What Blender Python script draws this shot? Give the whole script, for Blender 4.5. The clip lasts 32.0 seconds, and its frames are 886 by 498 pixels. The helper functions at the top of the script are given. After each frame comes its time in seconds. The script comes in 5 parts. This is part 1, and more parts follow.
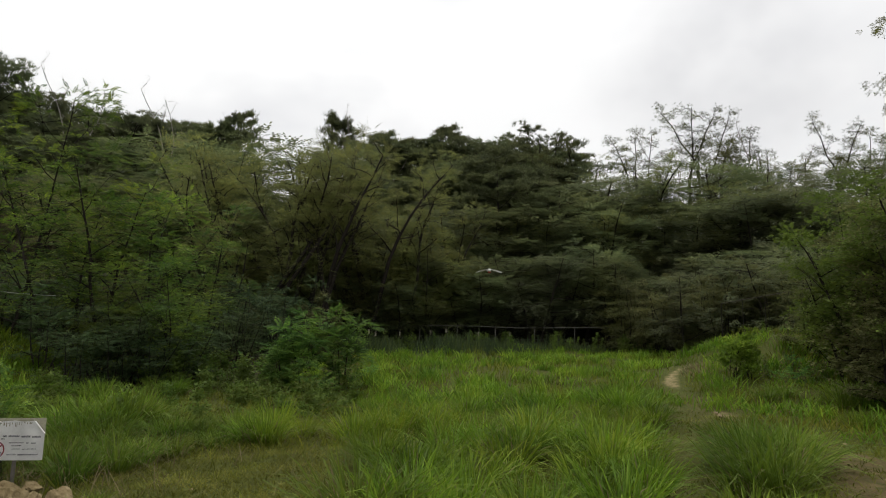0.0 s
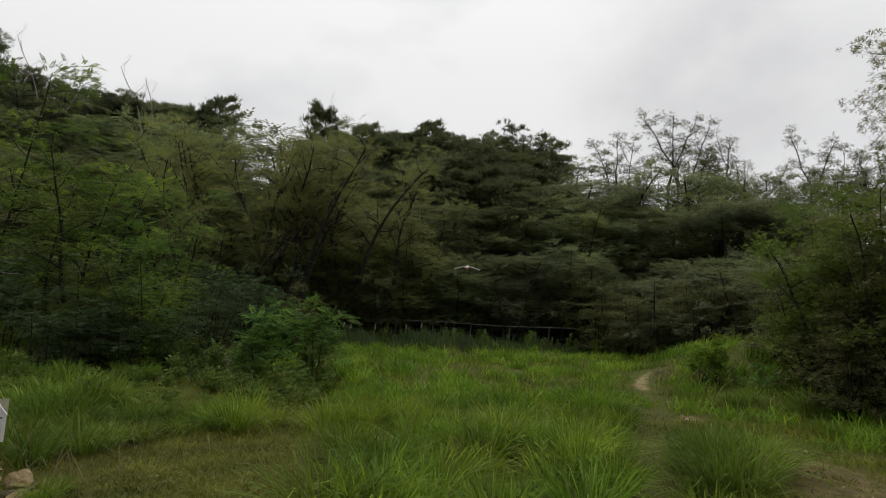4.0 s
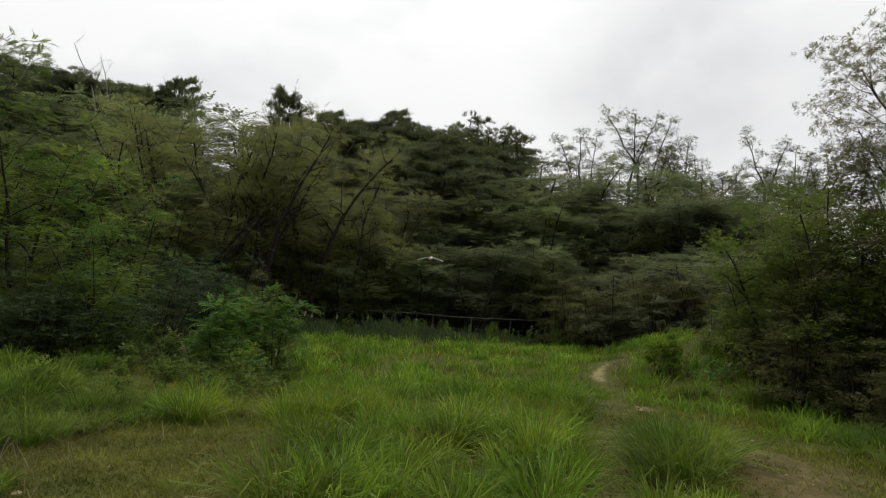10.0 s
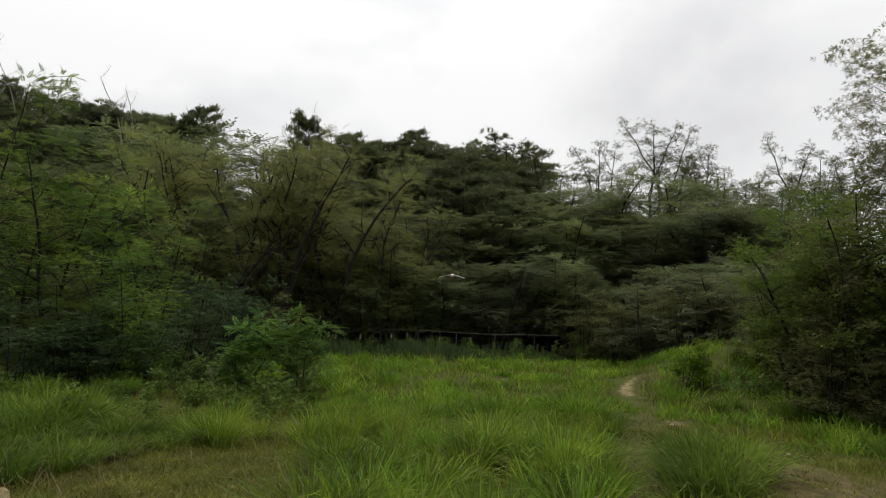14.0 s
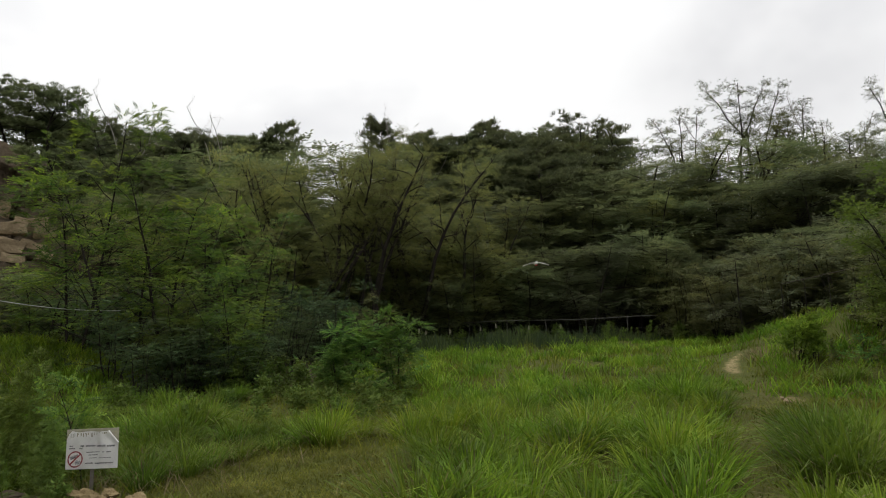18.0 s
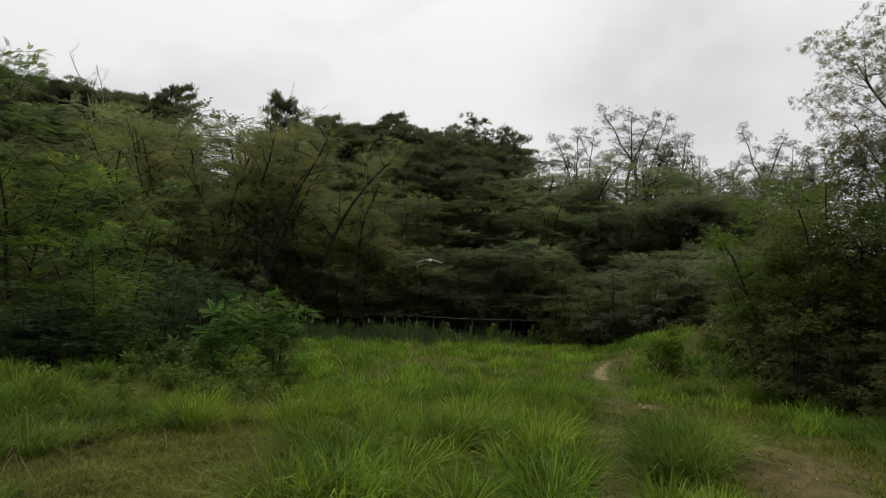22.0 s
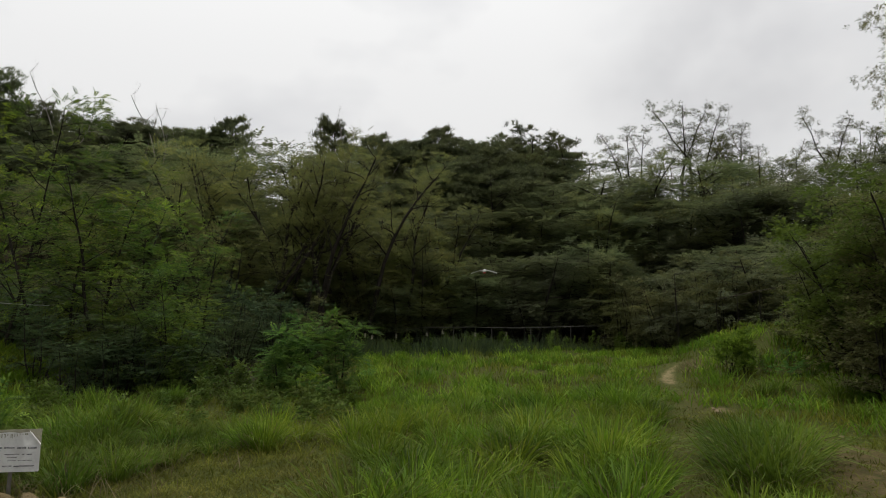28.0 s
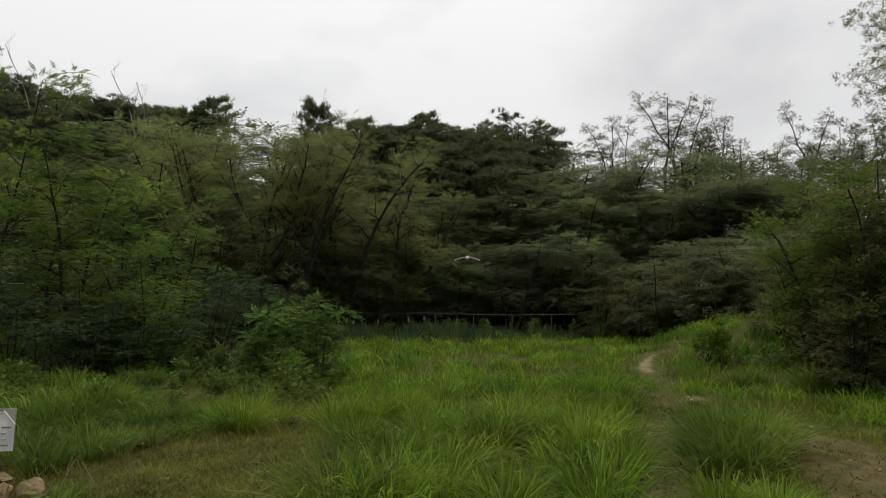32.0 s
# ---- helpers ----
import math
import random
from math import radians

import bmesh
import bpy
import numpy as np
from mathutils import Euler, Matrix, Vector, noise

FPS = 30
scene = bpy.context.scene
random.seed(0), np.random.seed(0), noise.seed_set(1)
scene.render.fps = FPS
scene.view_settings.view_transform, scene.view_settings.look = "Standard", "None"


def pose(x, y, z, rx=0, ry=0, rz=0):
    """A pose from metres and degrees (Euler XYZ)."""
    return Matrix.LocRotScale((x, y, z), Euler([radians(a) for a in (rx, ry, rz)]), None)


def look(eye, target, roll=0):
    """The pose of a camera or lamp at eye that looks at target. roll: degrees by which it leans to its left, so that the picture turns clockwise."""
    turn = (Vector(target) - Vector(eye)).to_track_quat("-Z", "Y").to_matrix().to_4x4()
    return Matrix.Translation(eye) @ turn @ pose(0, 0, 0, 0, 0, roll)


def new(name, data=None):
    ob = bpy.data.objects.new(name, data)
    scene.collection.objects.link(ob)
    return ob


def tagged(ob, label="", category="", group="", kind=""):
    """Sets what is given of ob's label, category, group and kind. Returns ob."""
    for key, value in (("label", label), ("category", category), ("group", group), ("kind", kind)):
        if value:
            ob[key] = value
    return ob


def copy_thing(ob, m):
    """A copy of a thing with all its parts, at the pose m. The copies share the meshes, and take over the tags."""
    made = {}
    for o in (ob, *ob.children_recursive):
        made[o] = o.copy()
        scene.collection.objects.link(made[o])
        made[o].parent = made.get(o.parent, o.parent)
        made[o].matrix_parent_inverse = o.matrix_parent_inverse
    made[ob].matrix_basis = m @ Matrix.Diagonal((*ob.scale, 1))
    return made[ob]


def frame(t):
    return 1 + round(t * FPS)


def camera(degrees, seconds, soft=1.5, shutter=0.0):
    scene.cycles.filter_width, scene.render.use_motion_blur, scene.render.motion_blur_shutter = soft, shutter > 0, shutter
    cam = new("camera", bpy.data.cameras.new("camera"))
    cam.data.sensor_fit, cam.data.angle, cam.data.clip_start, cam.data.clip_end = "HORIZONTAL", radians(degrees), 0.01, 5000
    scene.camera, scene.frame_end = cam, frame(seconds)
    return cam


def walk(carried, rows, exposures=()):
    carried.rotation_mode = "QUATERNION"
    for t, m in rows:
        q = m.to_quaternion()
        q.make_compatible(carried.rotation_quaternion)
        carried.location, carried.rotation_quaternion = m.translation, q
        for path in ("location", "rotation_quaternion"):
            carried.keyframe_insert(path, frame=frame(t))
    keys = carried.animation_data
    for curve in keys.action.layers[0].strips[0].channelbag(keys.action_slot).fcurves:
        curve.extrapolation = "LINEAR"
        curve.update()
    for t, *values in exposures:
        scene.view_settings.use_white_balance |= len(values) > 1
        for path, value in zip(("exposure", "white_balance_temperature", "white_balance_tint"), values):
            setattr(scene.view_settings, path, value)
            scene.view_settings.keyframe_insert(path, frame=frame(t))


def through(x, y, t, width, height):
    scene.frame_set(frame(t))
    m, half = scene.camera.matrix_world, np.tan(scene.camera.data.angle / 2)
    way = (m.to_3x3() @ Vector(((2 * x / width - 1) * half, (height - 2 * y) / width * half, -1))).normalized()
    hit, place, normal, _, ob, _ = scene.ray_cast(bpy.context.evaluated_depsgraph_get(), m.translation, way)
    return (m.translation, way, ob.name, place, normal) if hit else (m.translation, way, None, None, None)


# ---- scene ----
cam = camera(73.495, 32.0, soft=0.95)

EYE = (0.0, 0.0, 1.65)
# seconds, turn to the left, tilt up, roll (degrees)
TURNS = [
    (0, 9.48, 6.33, 0.54),
    (0.5, 10.20, 4.90, 1.66),
    (1, 10.26, 4.89, 2.16),
    (1.5, 10.29, 5.65, 0.58),
    (2, 11.71, 5.29, 0.15),
    (2.5, 12.32, 6.54, 0.16),
    (3, 12.24, 7.38, 0.53),
    (3.5, 11.58, 7.20, 1.66),
    (4, 7.44, 5.95, 2.82),
    (4.5, 3.94, 5.44, 3.39),
    (6.5, 7.93, 5.84, 3.53),
    (7, 7.50, 4.93, 3.32),
    (7.5, 5.29, 3.94, 4.70),
    (8, 3.11, 5.62, 3.48),
    (8.5, 2.50, 5.82, 4.03),
    (9, 0.00, 5.25, 4.51),
    (9.5, 1.00, 4.72, 3.88),
    (10, 3.87, 5.27, 3.57),
    (10.5, 5.31, 4.96, 3.47),
    (11, 5.38, 6.97, 3.13),
    (11.5, 4.62, 6.60, 3.46),
    (12, 4.65, 6.31, 3.14),
    (12.5, 5.05, 4.51, 2.28),
    (13, 4.86, 4.71, 1.93),
    (13.5, 5.84, 6.97, 2.35),
    (15.5, 5.94, 5.81, 1.53),
    (16, 6.27, 5.62, 1.34),
    (16.5, 6.87, 5.53, 1.82),
    (17, 7.46, 5.47, 1.39),
    (17.5, 9.55, 5.67, 0.42),
    (18, 13.87, 6.09, -2.33),
    (18.5, 17.30, 9.24, -1.47),
    (19, 16.28, 6.86, 0.52),
    (19.5, 13.71, 5.59, 0.95),
    (20, 9.62, 5.64, 0.56),
    (20.5, 5.84, 5.69, -0.05),
    (21, 4.34, 6.59, 1.66),
    (21.5, 3.97, 6.21, 2.15),
    (22, 3.81, 5.45, 2.40),
    (22.5, 5.23, 4.79, 1.46),
    (23, 9.62, 4.33, 0.67),
    (23.5, 12.00, 3.98, 0.19),
    (24, 10.46, 3.59, 1.62),
    (24.5, 2.23, 2.82, 5.36),
    (25, -1.15, 3.10, 5.00),
    (25.5, 2.67, 4.39, 3.07),
    (26, 6.14, 4.38, 2.11),
    (26.5, 6.90, 4.92, 0.89),
    (28.5, 9.20, 7.04, -0.77),
    (29, 8.35, 7.73, -1.59),
    (29.5, 8.60, 8.04, -1.42),
    (30, 9.17, 7.18, 0.17),
    (30.5, 6.36, 6.44, 0.23),
    (31, 4.76, 5.55, 0.06),
    (31.5, 6.10, 5.38, 0.17),
    (32, 7.36, 5.14, 0.37),
]


def aim(turn, tilt, roll):
    t, p = radians(turn), radians(tilt)
    ahead = Vector((-math.sin(t) * math.cos(p), math.cos(t) * math.cos(p), math.sin(p)))
    return look(EYE, Vector(EYE) + ahead * 10, roll)


walk(cam, [(s, aim(a, b, c)) for s, a, b, c in TURNS], exposures=[(0.0, -0.2), (1.0, -0.2), (3.0, -0.34), (4.0, -0.44), (7.0, -0.28), (10.0, -0.27), (12.0, -0.38), (13.0, -0.28), (17.0, -0.25), (18.0, -0.18), (19.0, -0.37), (20.0, -0.35), (22.0, -0.42), (23.0, -0.22), (24.0, -0.12), (25.0, 0.08), (26.0, 0.0), (29.0, -0.56), (31.0, -0.56), (32.0, -0.4)])

# ---- light: bright overcast sky, sun hidden high behind thin cloud ----
SUN_EL, SUN_AZ = 64.0, -20.0
world = bpy.data.worlds.new("overcast_sky")
scene.world = world
world.use_nodes = True
wt = world.node_tree
for n in list(wt.nodes):
    wt.nodes.remove(n)


def wnode(kind, **values):
    n = wt.nodes.new(kind)
    for k, v in values.items():
        n.inputs[k].default_value = v
    return n


w_out, w_bg = wnode("ShaderNodeOutputWorld"), wnode("ShaderNodeBackground", Strength=1.32)
w_sky = wnode("ShaderNodeTexSky")
w_sky.sky_type, w_sky.sun_disc = "NISHITA", False
w_sky.sun_elevation, w_sky.sun_rotation = radians(SUN_EL), radians(SUN_AZ)
w_dim = wnode("ShaderNodeVectorMath")
w_dim.operation = "SCALE"
w_dim.inputs["Scale"].default_value = 0.10
w_pos = wnode("ShaderNodeTexCoord")
w_map = wnode("ShaderNodeMapping")
w_map.inputs["Scale"].default_value = (1.0, 1.0, 1.9)
w_noise = wnode("ShaderNodeTexNoise", Scale=2.6, Detail=4.0, Roughness=0.5)
w_ramp = wnode("ShaderNodeValToRGB")
w_ramp.color_ramp.elements[0].position, w_ramp.color_ramp.elements[0].color = 0.32, (0.80, 0.80, 0.81, 1)
w_ramp.color_ramp.elements[1].position, w_ramp.color_ramp.elements[1].color = 0.52, (1.0, 0.995, 0.985, 1)
# one thicker, greyer bank of cloud
CLOUD_AZ, CLOUD_EL = radians(18.5), radians(21.5)
w_dot = wnode("ShaderNodeVectorMath")
w_dot.operation = "DISTANCE"
w_dot.inputs[1].default_value = (math.sin(CLOUD_AZ) * math.cos(CLOUD_EL), math.cos(CLOUD_AZ) * math.cos(CLOUD_EL), math.sin(CLOUD_EL))
w_near = wnode("ShaderNodeMapRange")
w_near.interpolation_type = "SMOOTHSTEP"
for slot, value in enumerate((0.0, 0.27, 1.0, 0.0)):
    w_near.inputs[slot + 1].default_value = value
w_soft = wnode("ShaderNodeTexNoise", Scale=7.0, Detail=3.0, Roughness=0.5)
w_rag = wnode("ShaderNodeMath")
w_rag.operation = "MULTIPLY_ADD"
w_rag.inputs[1].default_value = -0.34
w_edge = wnode("ShaderNodeMath")
w_edge.operation = "ADD"
w_edge.inputs[1].default_value = 0.17
w_blur = wnode("ShaderNodeMath")
w_blur.operation = "MULTIPLY"
w_bank = wnode("ShaderNodeMix")
w_bank.data_type = "RGBA"
w_bank.inputs[7].default_value = (0.54, 0.537, 0.555, 1)
w_high = wnode("ShaderNodeSeparateXYZ")
w_rise = wnode("ShaderNodeMapRange")
w_rise.interpolation_type = "SMOOTHSTEP"
for slot, value in enumerate((0.25, 0.95, 0.885, 1.3)):
    w_rise.inputs[slot + 1].default_value = value
w_scale = wnode("ShaderNodeVectorMath")
w_scale.operation = "SCALE"
w_mix = wnode("ShaderNodeMix")
w_mix.data_type = "RGBA"
w_mix.inputs["Factor"].default_value = 0.95
link = wt.links.new
link(w_pos.outputs["Generated"], w_map.inputs["Vector"])
link(w_map.outputs["Vector"], w_noise.inputs["Vector"])
link(w_noise.outputs["Fac"], w_ramp.inputs["Fac"])
link(w_sky.outputs["Color"], w_dim.inputs[0])
link(w_dim.outputs["Vector"], w_mix.inputs[6])
link(w_pos.outputs["Generated"], w_dot.inputs[0])
link(w_pos.outputs["Generated"], w_soft.inputs["Vector"])
link(w_noise.outputs["Fac"], w_rag.inputs[0])
link(w_dot.outputs["Value"], w_rag.inputs[2])
link(w_rag.outputs[0], w_edge.inputs[0])
link(w_edge.outputs[0], w_near.inputs[0])
link(w_near.outputs[0], w_blur.inputs[0])
link(w_soft.outputs["Fac"], w_blur.inputs[1])
link(w_blur.outputs[0], w_bank.inputs[0])
link(w_ramp.outputs["Color"], w_bank.inputs[6])
link(w_bank.outputs[2], w_mix.inputs[7])
link(w_pos.outputs["Generated"], w_high.inputs[0])
link(w_high.outputs["Z"], w_rise.inputs[0])
link(w_mix.outputs[2], w_scale.inputs[0])
link(w_rise.outputs[0], w_scale.inputs["Scale"])
link(w_scale.outputs["Vector"], w_bg.inputs["Color"])
link(w_bg.outputs["Background"], w_out.inputs["Surface"])

sun_data = bpy.data.lights.new("sun", "SUN")
sun_data.energy, sun_data.angle, sun_data.color = 1.2, radians(25), (1.0, 0.96, 0.9)
sun = new("sun", sun_data)
sun.matrix_world = look((20 * math.sin(radians(SUN_AZ)), 20 * math.cos(radians(SUN_AZ)), 20 * math.tan(radians(SUN_EL))), (0, 0, 0))


# ---- materials ----
class Nodes:
    """A short hand for building one node material."""

    def __init__(self, name):
        self.mat = bpy.data.materials.new(name)
        self.mat.use_nodes = True
        self.tree = self.mat.node_tree
        self.tree.nodes.clear()
        self.out = self.tree.nodes.new("ShaderNodeOutputMaterial")

    def add(self, kind, **values):
        n = self.tree.nodes.new(kind)
        for k, v in values.items():
            n.inputs[k].default_value = v
        return n

    def join(self, a, b):
        self.tree.links.new(a, b)

    def noise(self, scale, detail=3.0, rough=0.55, coords=None):
        n = self.add("ShaderNodeTexNoise", Scale=scale, Detail=detail, Roughness=rough)
        if coords is None:
            coords = self.add("ShaderNodeTexCoord").outputs["Object"]
        self.join(coords, n.inputs["Vector"])
        return n.outputs["Fac"]

    def place(self):
        return self.add("ShaderNodeNewGeometry").outputs["Position"]

    def ramp(self, fac, stops):
        n = self.add("ShaderNodeValToRGB")
        e = n.color_ramp.elements
        while len(e) < len(stops):
            e.new(0.5)
        for s, (p, c) in zip(e, stops):
            s.position, s.color = p, (*c, 1)
        self.join(fac, n.inputs["Fac"])
        return n.outputs["Color"]

    def mix(self, fac, a, b, blend="MIX"):
        n = self.add("ShaderNodeMix")
        n.data_type, n.blend_type = "RGBA", blend
        for v, slot in ((fac, 0), (a, 6), (b, 7)):
            if isinstance(v, (int, float)):
                n.inputs[slot].default_value = v
            elif isinstance(v, tuple):
                n.inputs[slot].default_value = (*v, 1)
            else:
                self.join(v, n.inputs[slot])
        return n.outputs[2]

    def span(self, v, a, b, c, d):
        n = self.add("ShaderNodeMapRange")
        for i, x in enumerate((a, b, c, d)):
            n.inputs[i + 1].default_value = x
        self.join(v, n.inputs[0])
        return n.outputs[0]

    def bump(self, height, strength, dist):
        n = self.add("ShaderNodeBump", Strength=strength, Distance=dist)
        self.join(height, n.inputs["Height"])
        return n.outputs["Normal"]

    def surface(self, color, rough=0.8, normal=None, metal=0.0, spec=0.3):
        b = self.add("ShaderNodeBsdfPrincipled", Metallic=metal)
        b.inputs["Specular IOR Level"].default_value = spec
        for v, slot in ((color, "Base Color"), (rough, "Roughness")):
            if isinstance(v, tuple):
                b.inputs[slot].default_value = (*v, 1)
            elif isinstance(v, (int, float)):
                b.inputs[slot].default_value = v
            else:
                self.join(v, b.inputs[slot])
        if normal is not None:
            self.join(normal, b.inputs["Normal"])
        self.join(b.outputs[0], self.out.inputs["Surface"])
        return b


def foliage(name, dark, mid, light, through=0.35, patch=0.5, gloss=0.10, per_object=0.2, mottle=0.0):
    """Leaves: colour varies by leaf, by clump and by plant; some light passes through."""
    m = Nodes(name)
    geo = m.add("ShaderNodeNewGeometry")
    leaf = geo.outputs["Random Per Island"]
    clump = m.noise(patch, 2.0, 0.5, geo.outputs["Position"])
    mixed = m.add("ShaderNodeMath")
    mixed.operation = "MULTIPLY_ADD"
    m.join(leaf, mixed.inputs[0])
    mixed.inputs[1].default_value = 0.45
    spread = m.span(clump, 0.3, 0.7, 0.0, 0.55)
    m.join(spread, mixed.inputs[2])
    col = m.ramp(mixed.outputs[0], [(0.05, dark), (0.5, mid), (0.95, light)])
    who = m.add("ShaderNodeObjectInfo").outputs["Random"]
    hsv = m.add("ShaderNodeHueSaturation")
    m.join(col, hsv.inputs["Color"])
    m.join(m.span(who, 0, 1, 1 - per_object, 1 + per_object), hsv.inputs["Value"])
    m.join(m.span(who, 0, 1, 0.488, 0.512), hsv.inputs["Hue"])
    col = hsv.outputs["Color"]
    if mottle:
        spots = m.span(m.noise(1.7, 4.0, 0.65, geo.outputs["Position"]), 0.34, 0.66, 1 - mottle, 1 + 0.6 * mottle)
        col = m.mix(1.0, col, spots, "MULTIPLY")
        straw = 0.0 if mottle < 0.3 else m.span(m.noise(0.8, 5.0, 0.7, geo.outputs["Position"]), 0.56, 0.72, 0.0, 0.55)
        col = m.mix(straw, col, (0.17, 0.14, 0.05))
    body = m.add("ShaderNodeBsdfPrincipled", Roughness=0.6)
    body.inputs["Specular IOR Level"].default_value = gloss
    m.join(col, body.inputs["Base Color"])
    back = m.add("ShaderNodeBsdfTranslucent")
    m.join(col, back.inputs["Color"])
    both = m.add("ShaderNodeMixShader", Fac=through)
    m.join(body.outputs[0], both.inputs[1])
    m.join(back.outputs[0], both.inputs[2])
    m.join(both.outputs[0], m.out.inputs["Surface"])
    return m.mat


def plain(name, stops, scale, rough=0.85, bump=0.3, dist=0.01, fine=None, spec=0.25, metal=0.0):
    m = Nodes(name)
    big = m.noise(scale, 4.0, 0.6)
    small = m.noise(fine or scale * 9, 3.0, 0.6)
    col = m.ramp(m.mix(0.4, big, small), stops)
    m.surface(col, rough, m.bump(small, bump, dist), metal, spec)
    return m.mat


LEAF_LOCUST = foliage("locust_leaf", (0.032, 0.066, 0.022), (0.088, 0.135, 0.030), (0.26, 0.315, 0.038), 0.47, patch=0.8)
LEAF_LIME = foliage("young_leaf", (0.034, 0.074, 0.020), (0.095, 0.155, 0.026), (0.30, 0.385, 0.045), 0.46, patch=0.9)
LEAF_OLIVE = foliage("olive_leaf", (0.086, 0.096, 0.038), (0.166, 0.180, 0.06), (0.285, 0.30, 0.085), 0.52)
LEAF_DARK = foliage("shade_leaf", (0.066, 0.087, 0.043), (0.142, 0.170, 0.074), (0.245, 0.268, 0.104), 0.5)
LEAF_SHADE = foliage("grey_shade_leaf", (0.066, 0.080, 0.045), (0.136, 0.155, 0.080), (0.23, 0.245, 0.113), 0.48)
LEAF_AIRY = foliage("airy_leaf", (0.075, 0.08, 0.04), (0.14, 0.145, 0.06), (0.23, 0.22, 0.08), 0.4, gloss=0.3)
LEAF_GREY = foliage("grey_leaf", (0.05, 0.058, 0.024), (0.098, 0.108, 0.038), (0.175, 0.185, 0.06), 0.42)
LEAF_BRIGHT = foliage("bright_leaf", (0.09, 0.15, 0.02), (0.18, 0.26, 0.032), (0.33, 0.42, 0.055), 0.65)
LEAF_BUSH = foliage("bush_leaf", (0.036, 0.088, 0.020), (0.085, 0.175, 0.034), (0.23, 0.37, 0.058), 0.5, patch=2.2)
NEEDLE = foliage("pine_needle", (0.056, 0.073, 0.037), (0.118, 0.137, 0.062), (0.19, 0.214, 0.085), 0.38)
GRASS_TALL = foliage("tall_grass_blade", (0.046, 0.088, 0.007), (0.125, 0.205, 0.014), (0.29, 0.365, 0.036), 0.42, 0.8, 0.15, mottle=0.28)
GRASS_DEEP = foliage("deep_green_blade", (0.038, 0.070, 0.009), (0.10, 0.162, 0.016), (0.22, 0.285, 0.038), 0.4, 0.8, 0.15)
GRASS_FIELD = foliage("field_grass_blade", (0.058, 0.074, 0.010), (0.125, 0.152, 0.016), (0.245, 0.25, 0.038), 0.4, 0.35, 0.12, mottle=0.5)
GRASS_LAWN = foliage("short_grass_blade", (0.066, 0.075, 0.012), (0.13, 0.138, 0.02), (0.22, 0.205, 0.046), 0.35, 1.2, 0.12, mottle=0.35)
GRASS_DRY = foliage("dry_grass_blade", (0.106, 0.084, 0.038), (0.167, 0.137, 0.065), (0.243, 0.205, 0.106), 0.3, 0.8, 0.2)
LEAF_MOSS = foliage("moss_green_leaf", (0.056, 0.086, 0.018), (0.118, 0.162, 0.03), (0.21, 0.265, 0.044), 0.5)
LEAF_THICKET = foliage("thicket_leaf", (0.066, 0.075, 0.031), (0.135, 0.14, 0.054), (0.25, 0.25, 0.085), 0.46, gloss=0.12)
# kept dark so that its colour carries the shade low in the wood
LEAF_BLUISH_SHADED = foliage("shaded_bluish_leaf", (0.03, 0.054, 0.027), (0.066, 0.102, 0.042), (0.135, 0.185, 0.06), 0.4)
WEED = foliage("weed_leaf", (0.048, 0.078, 0.015), (0.1, 0.15, 0.026), (0.175, 0.232, 0.045), 0.4, 0.6)
BARK = plain("bark", [(0.3, (0.014, 0.012, 0.010)), (0.7, (0.04, 0.034, 0.028))], 3.0, 0.95, 0.8, 0.02, None, 0.05)
BARK_DEAD = plain("weathered_branch", [(0.3, (0.16, 0.14, 0.12)), (0.7, (0.34, 0.31, 0.28))], 3.0, 0.9, 0.5, 0.01)


# ---- shaping ----
def pol(az, d, z=None):
    """A place by its bearing (degrees to the right of +y) and distance from the path's centre."""
    x, y = d * math.sin(radians(az)), d * math.cos(radians(az))
    return Vector((x, y, ground_z(x, y) if z is None else z))


def smooth(v, a, b):
    t = np.clip((v - a) / (b - a), 0, 1)
    return t * t * (3 - 2 * t)


def ripple(x, y):
    return (np.sin(x * 0.9 + 1.3) * np.sin(y * 0.7 + 0.4) * 0.05 + np.sin(x * 2.3 + y * 1.1) * 0.025
            + np.sin(x * 0.31 - y * 0.23 + 2) * 0.06 + np.sin(x * 4.7 - 2.1 * y) * np.sin(3.9 * y + x) * 0.012)


def ground_h(x, y):
    """Height of the ground: a level meadow, a wooded hill round it, a mound with the path's end."""
    x, y = np.asarray(x, float), np.asarray(y, float)
    r, az = np.hypot(x, y), np.degrees(np.arctan2(x, y))
    left = smooth(-az, 22, 42) * (1 - smooth(-az, 100, 150))
    quarry = smooth(-az, 43.5, 49) * (1 - smooth(-az, 100, 150))
    right = smooth(az, 16, 40) * (1 - smooth(az, 100, 150))
    front = 1 - smooth(np.abs(az), 100, 150)
    r0 = 31 - 9 * left - 7 * right
    h = (8.0 + 0.4 * left + 3.4 * quarry - 2.5 * right) * front
    steep = smooth(-az, 43, 48) * (1 - smooth(-az, 75, 90))
    z = h * (smooth(r, r0, r0 + 24 + 0 * r) * (1 - steep) + steep * (0.26 * smooth(r, 22, 37) + 0.74 * smooth(r, 40.5, 45.5)))
    z = z - 10 * smooth(r, 75, 200) * front
    mx, my = 6.7, 18.4
    z = z + 1.2 * np.exp(-(((x - mx) / 2.6) ** 2 + ((y - my) / 3.6) ** 2))
    lx, ly = -15.0, 12.6
    z = z + 1.25 * np.exp(-(((x - lx) / 3.0) ** 2 + ((y - ly) / 2.2) ** 2))
    return z + ripple(x, y) * (1 + 3 * smooth(r, 25, 60))


def ground_z(x, y):
    return float(ground_h(x, y))


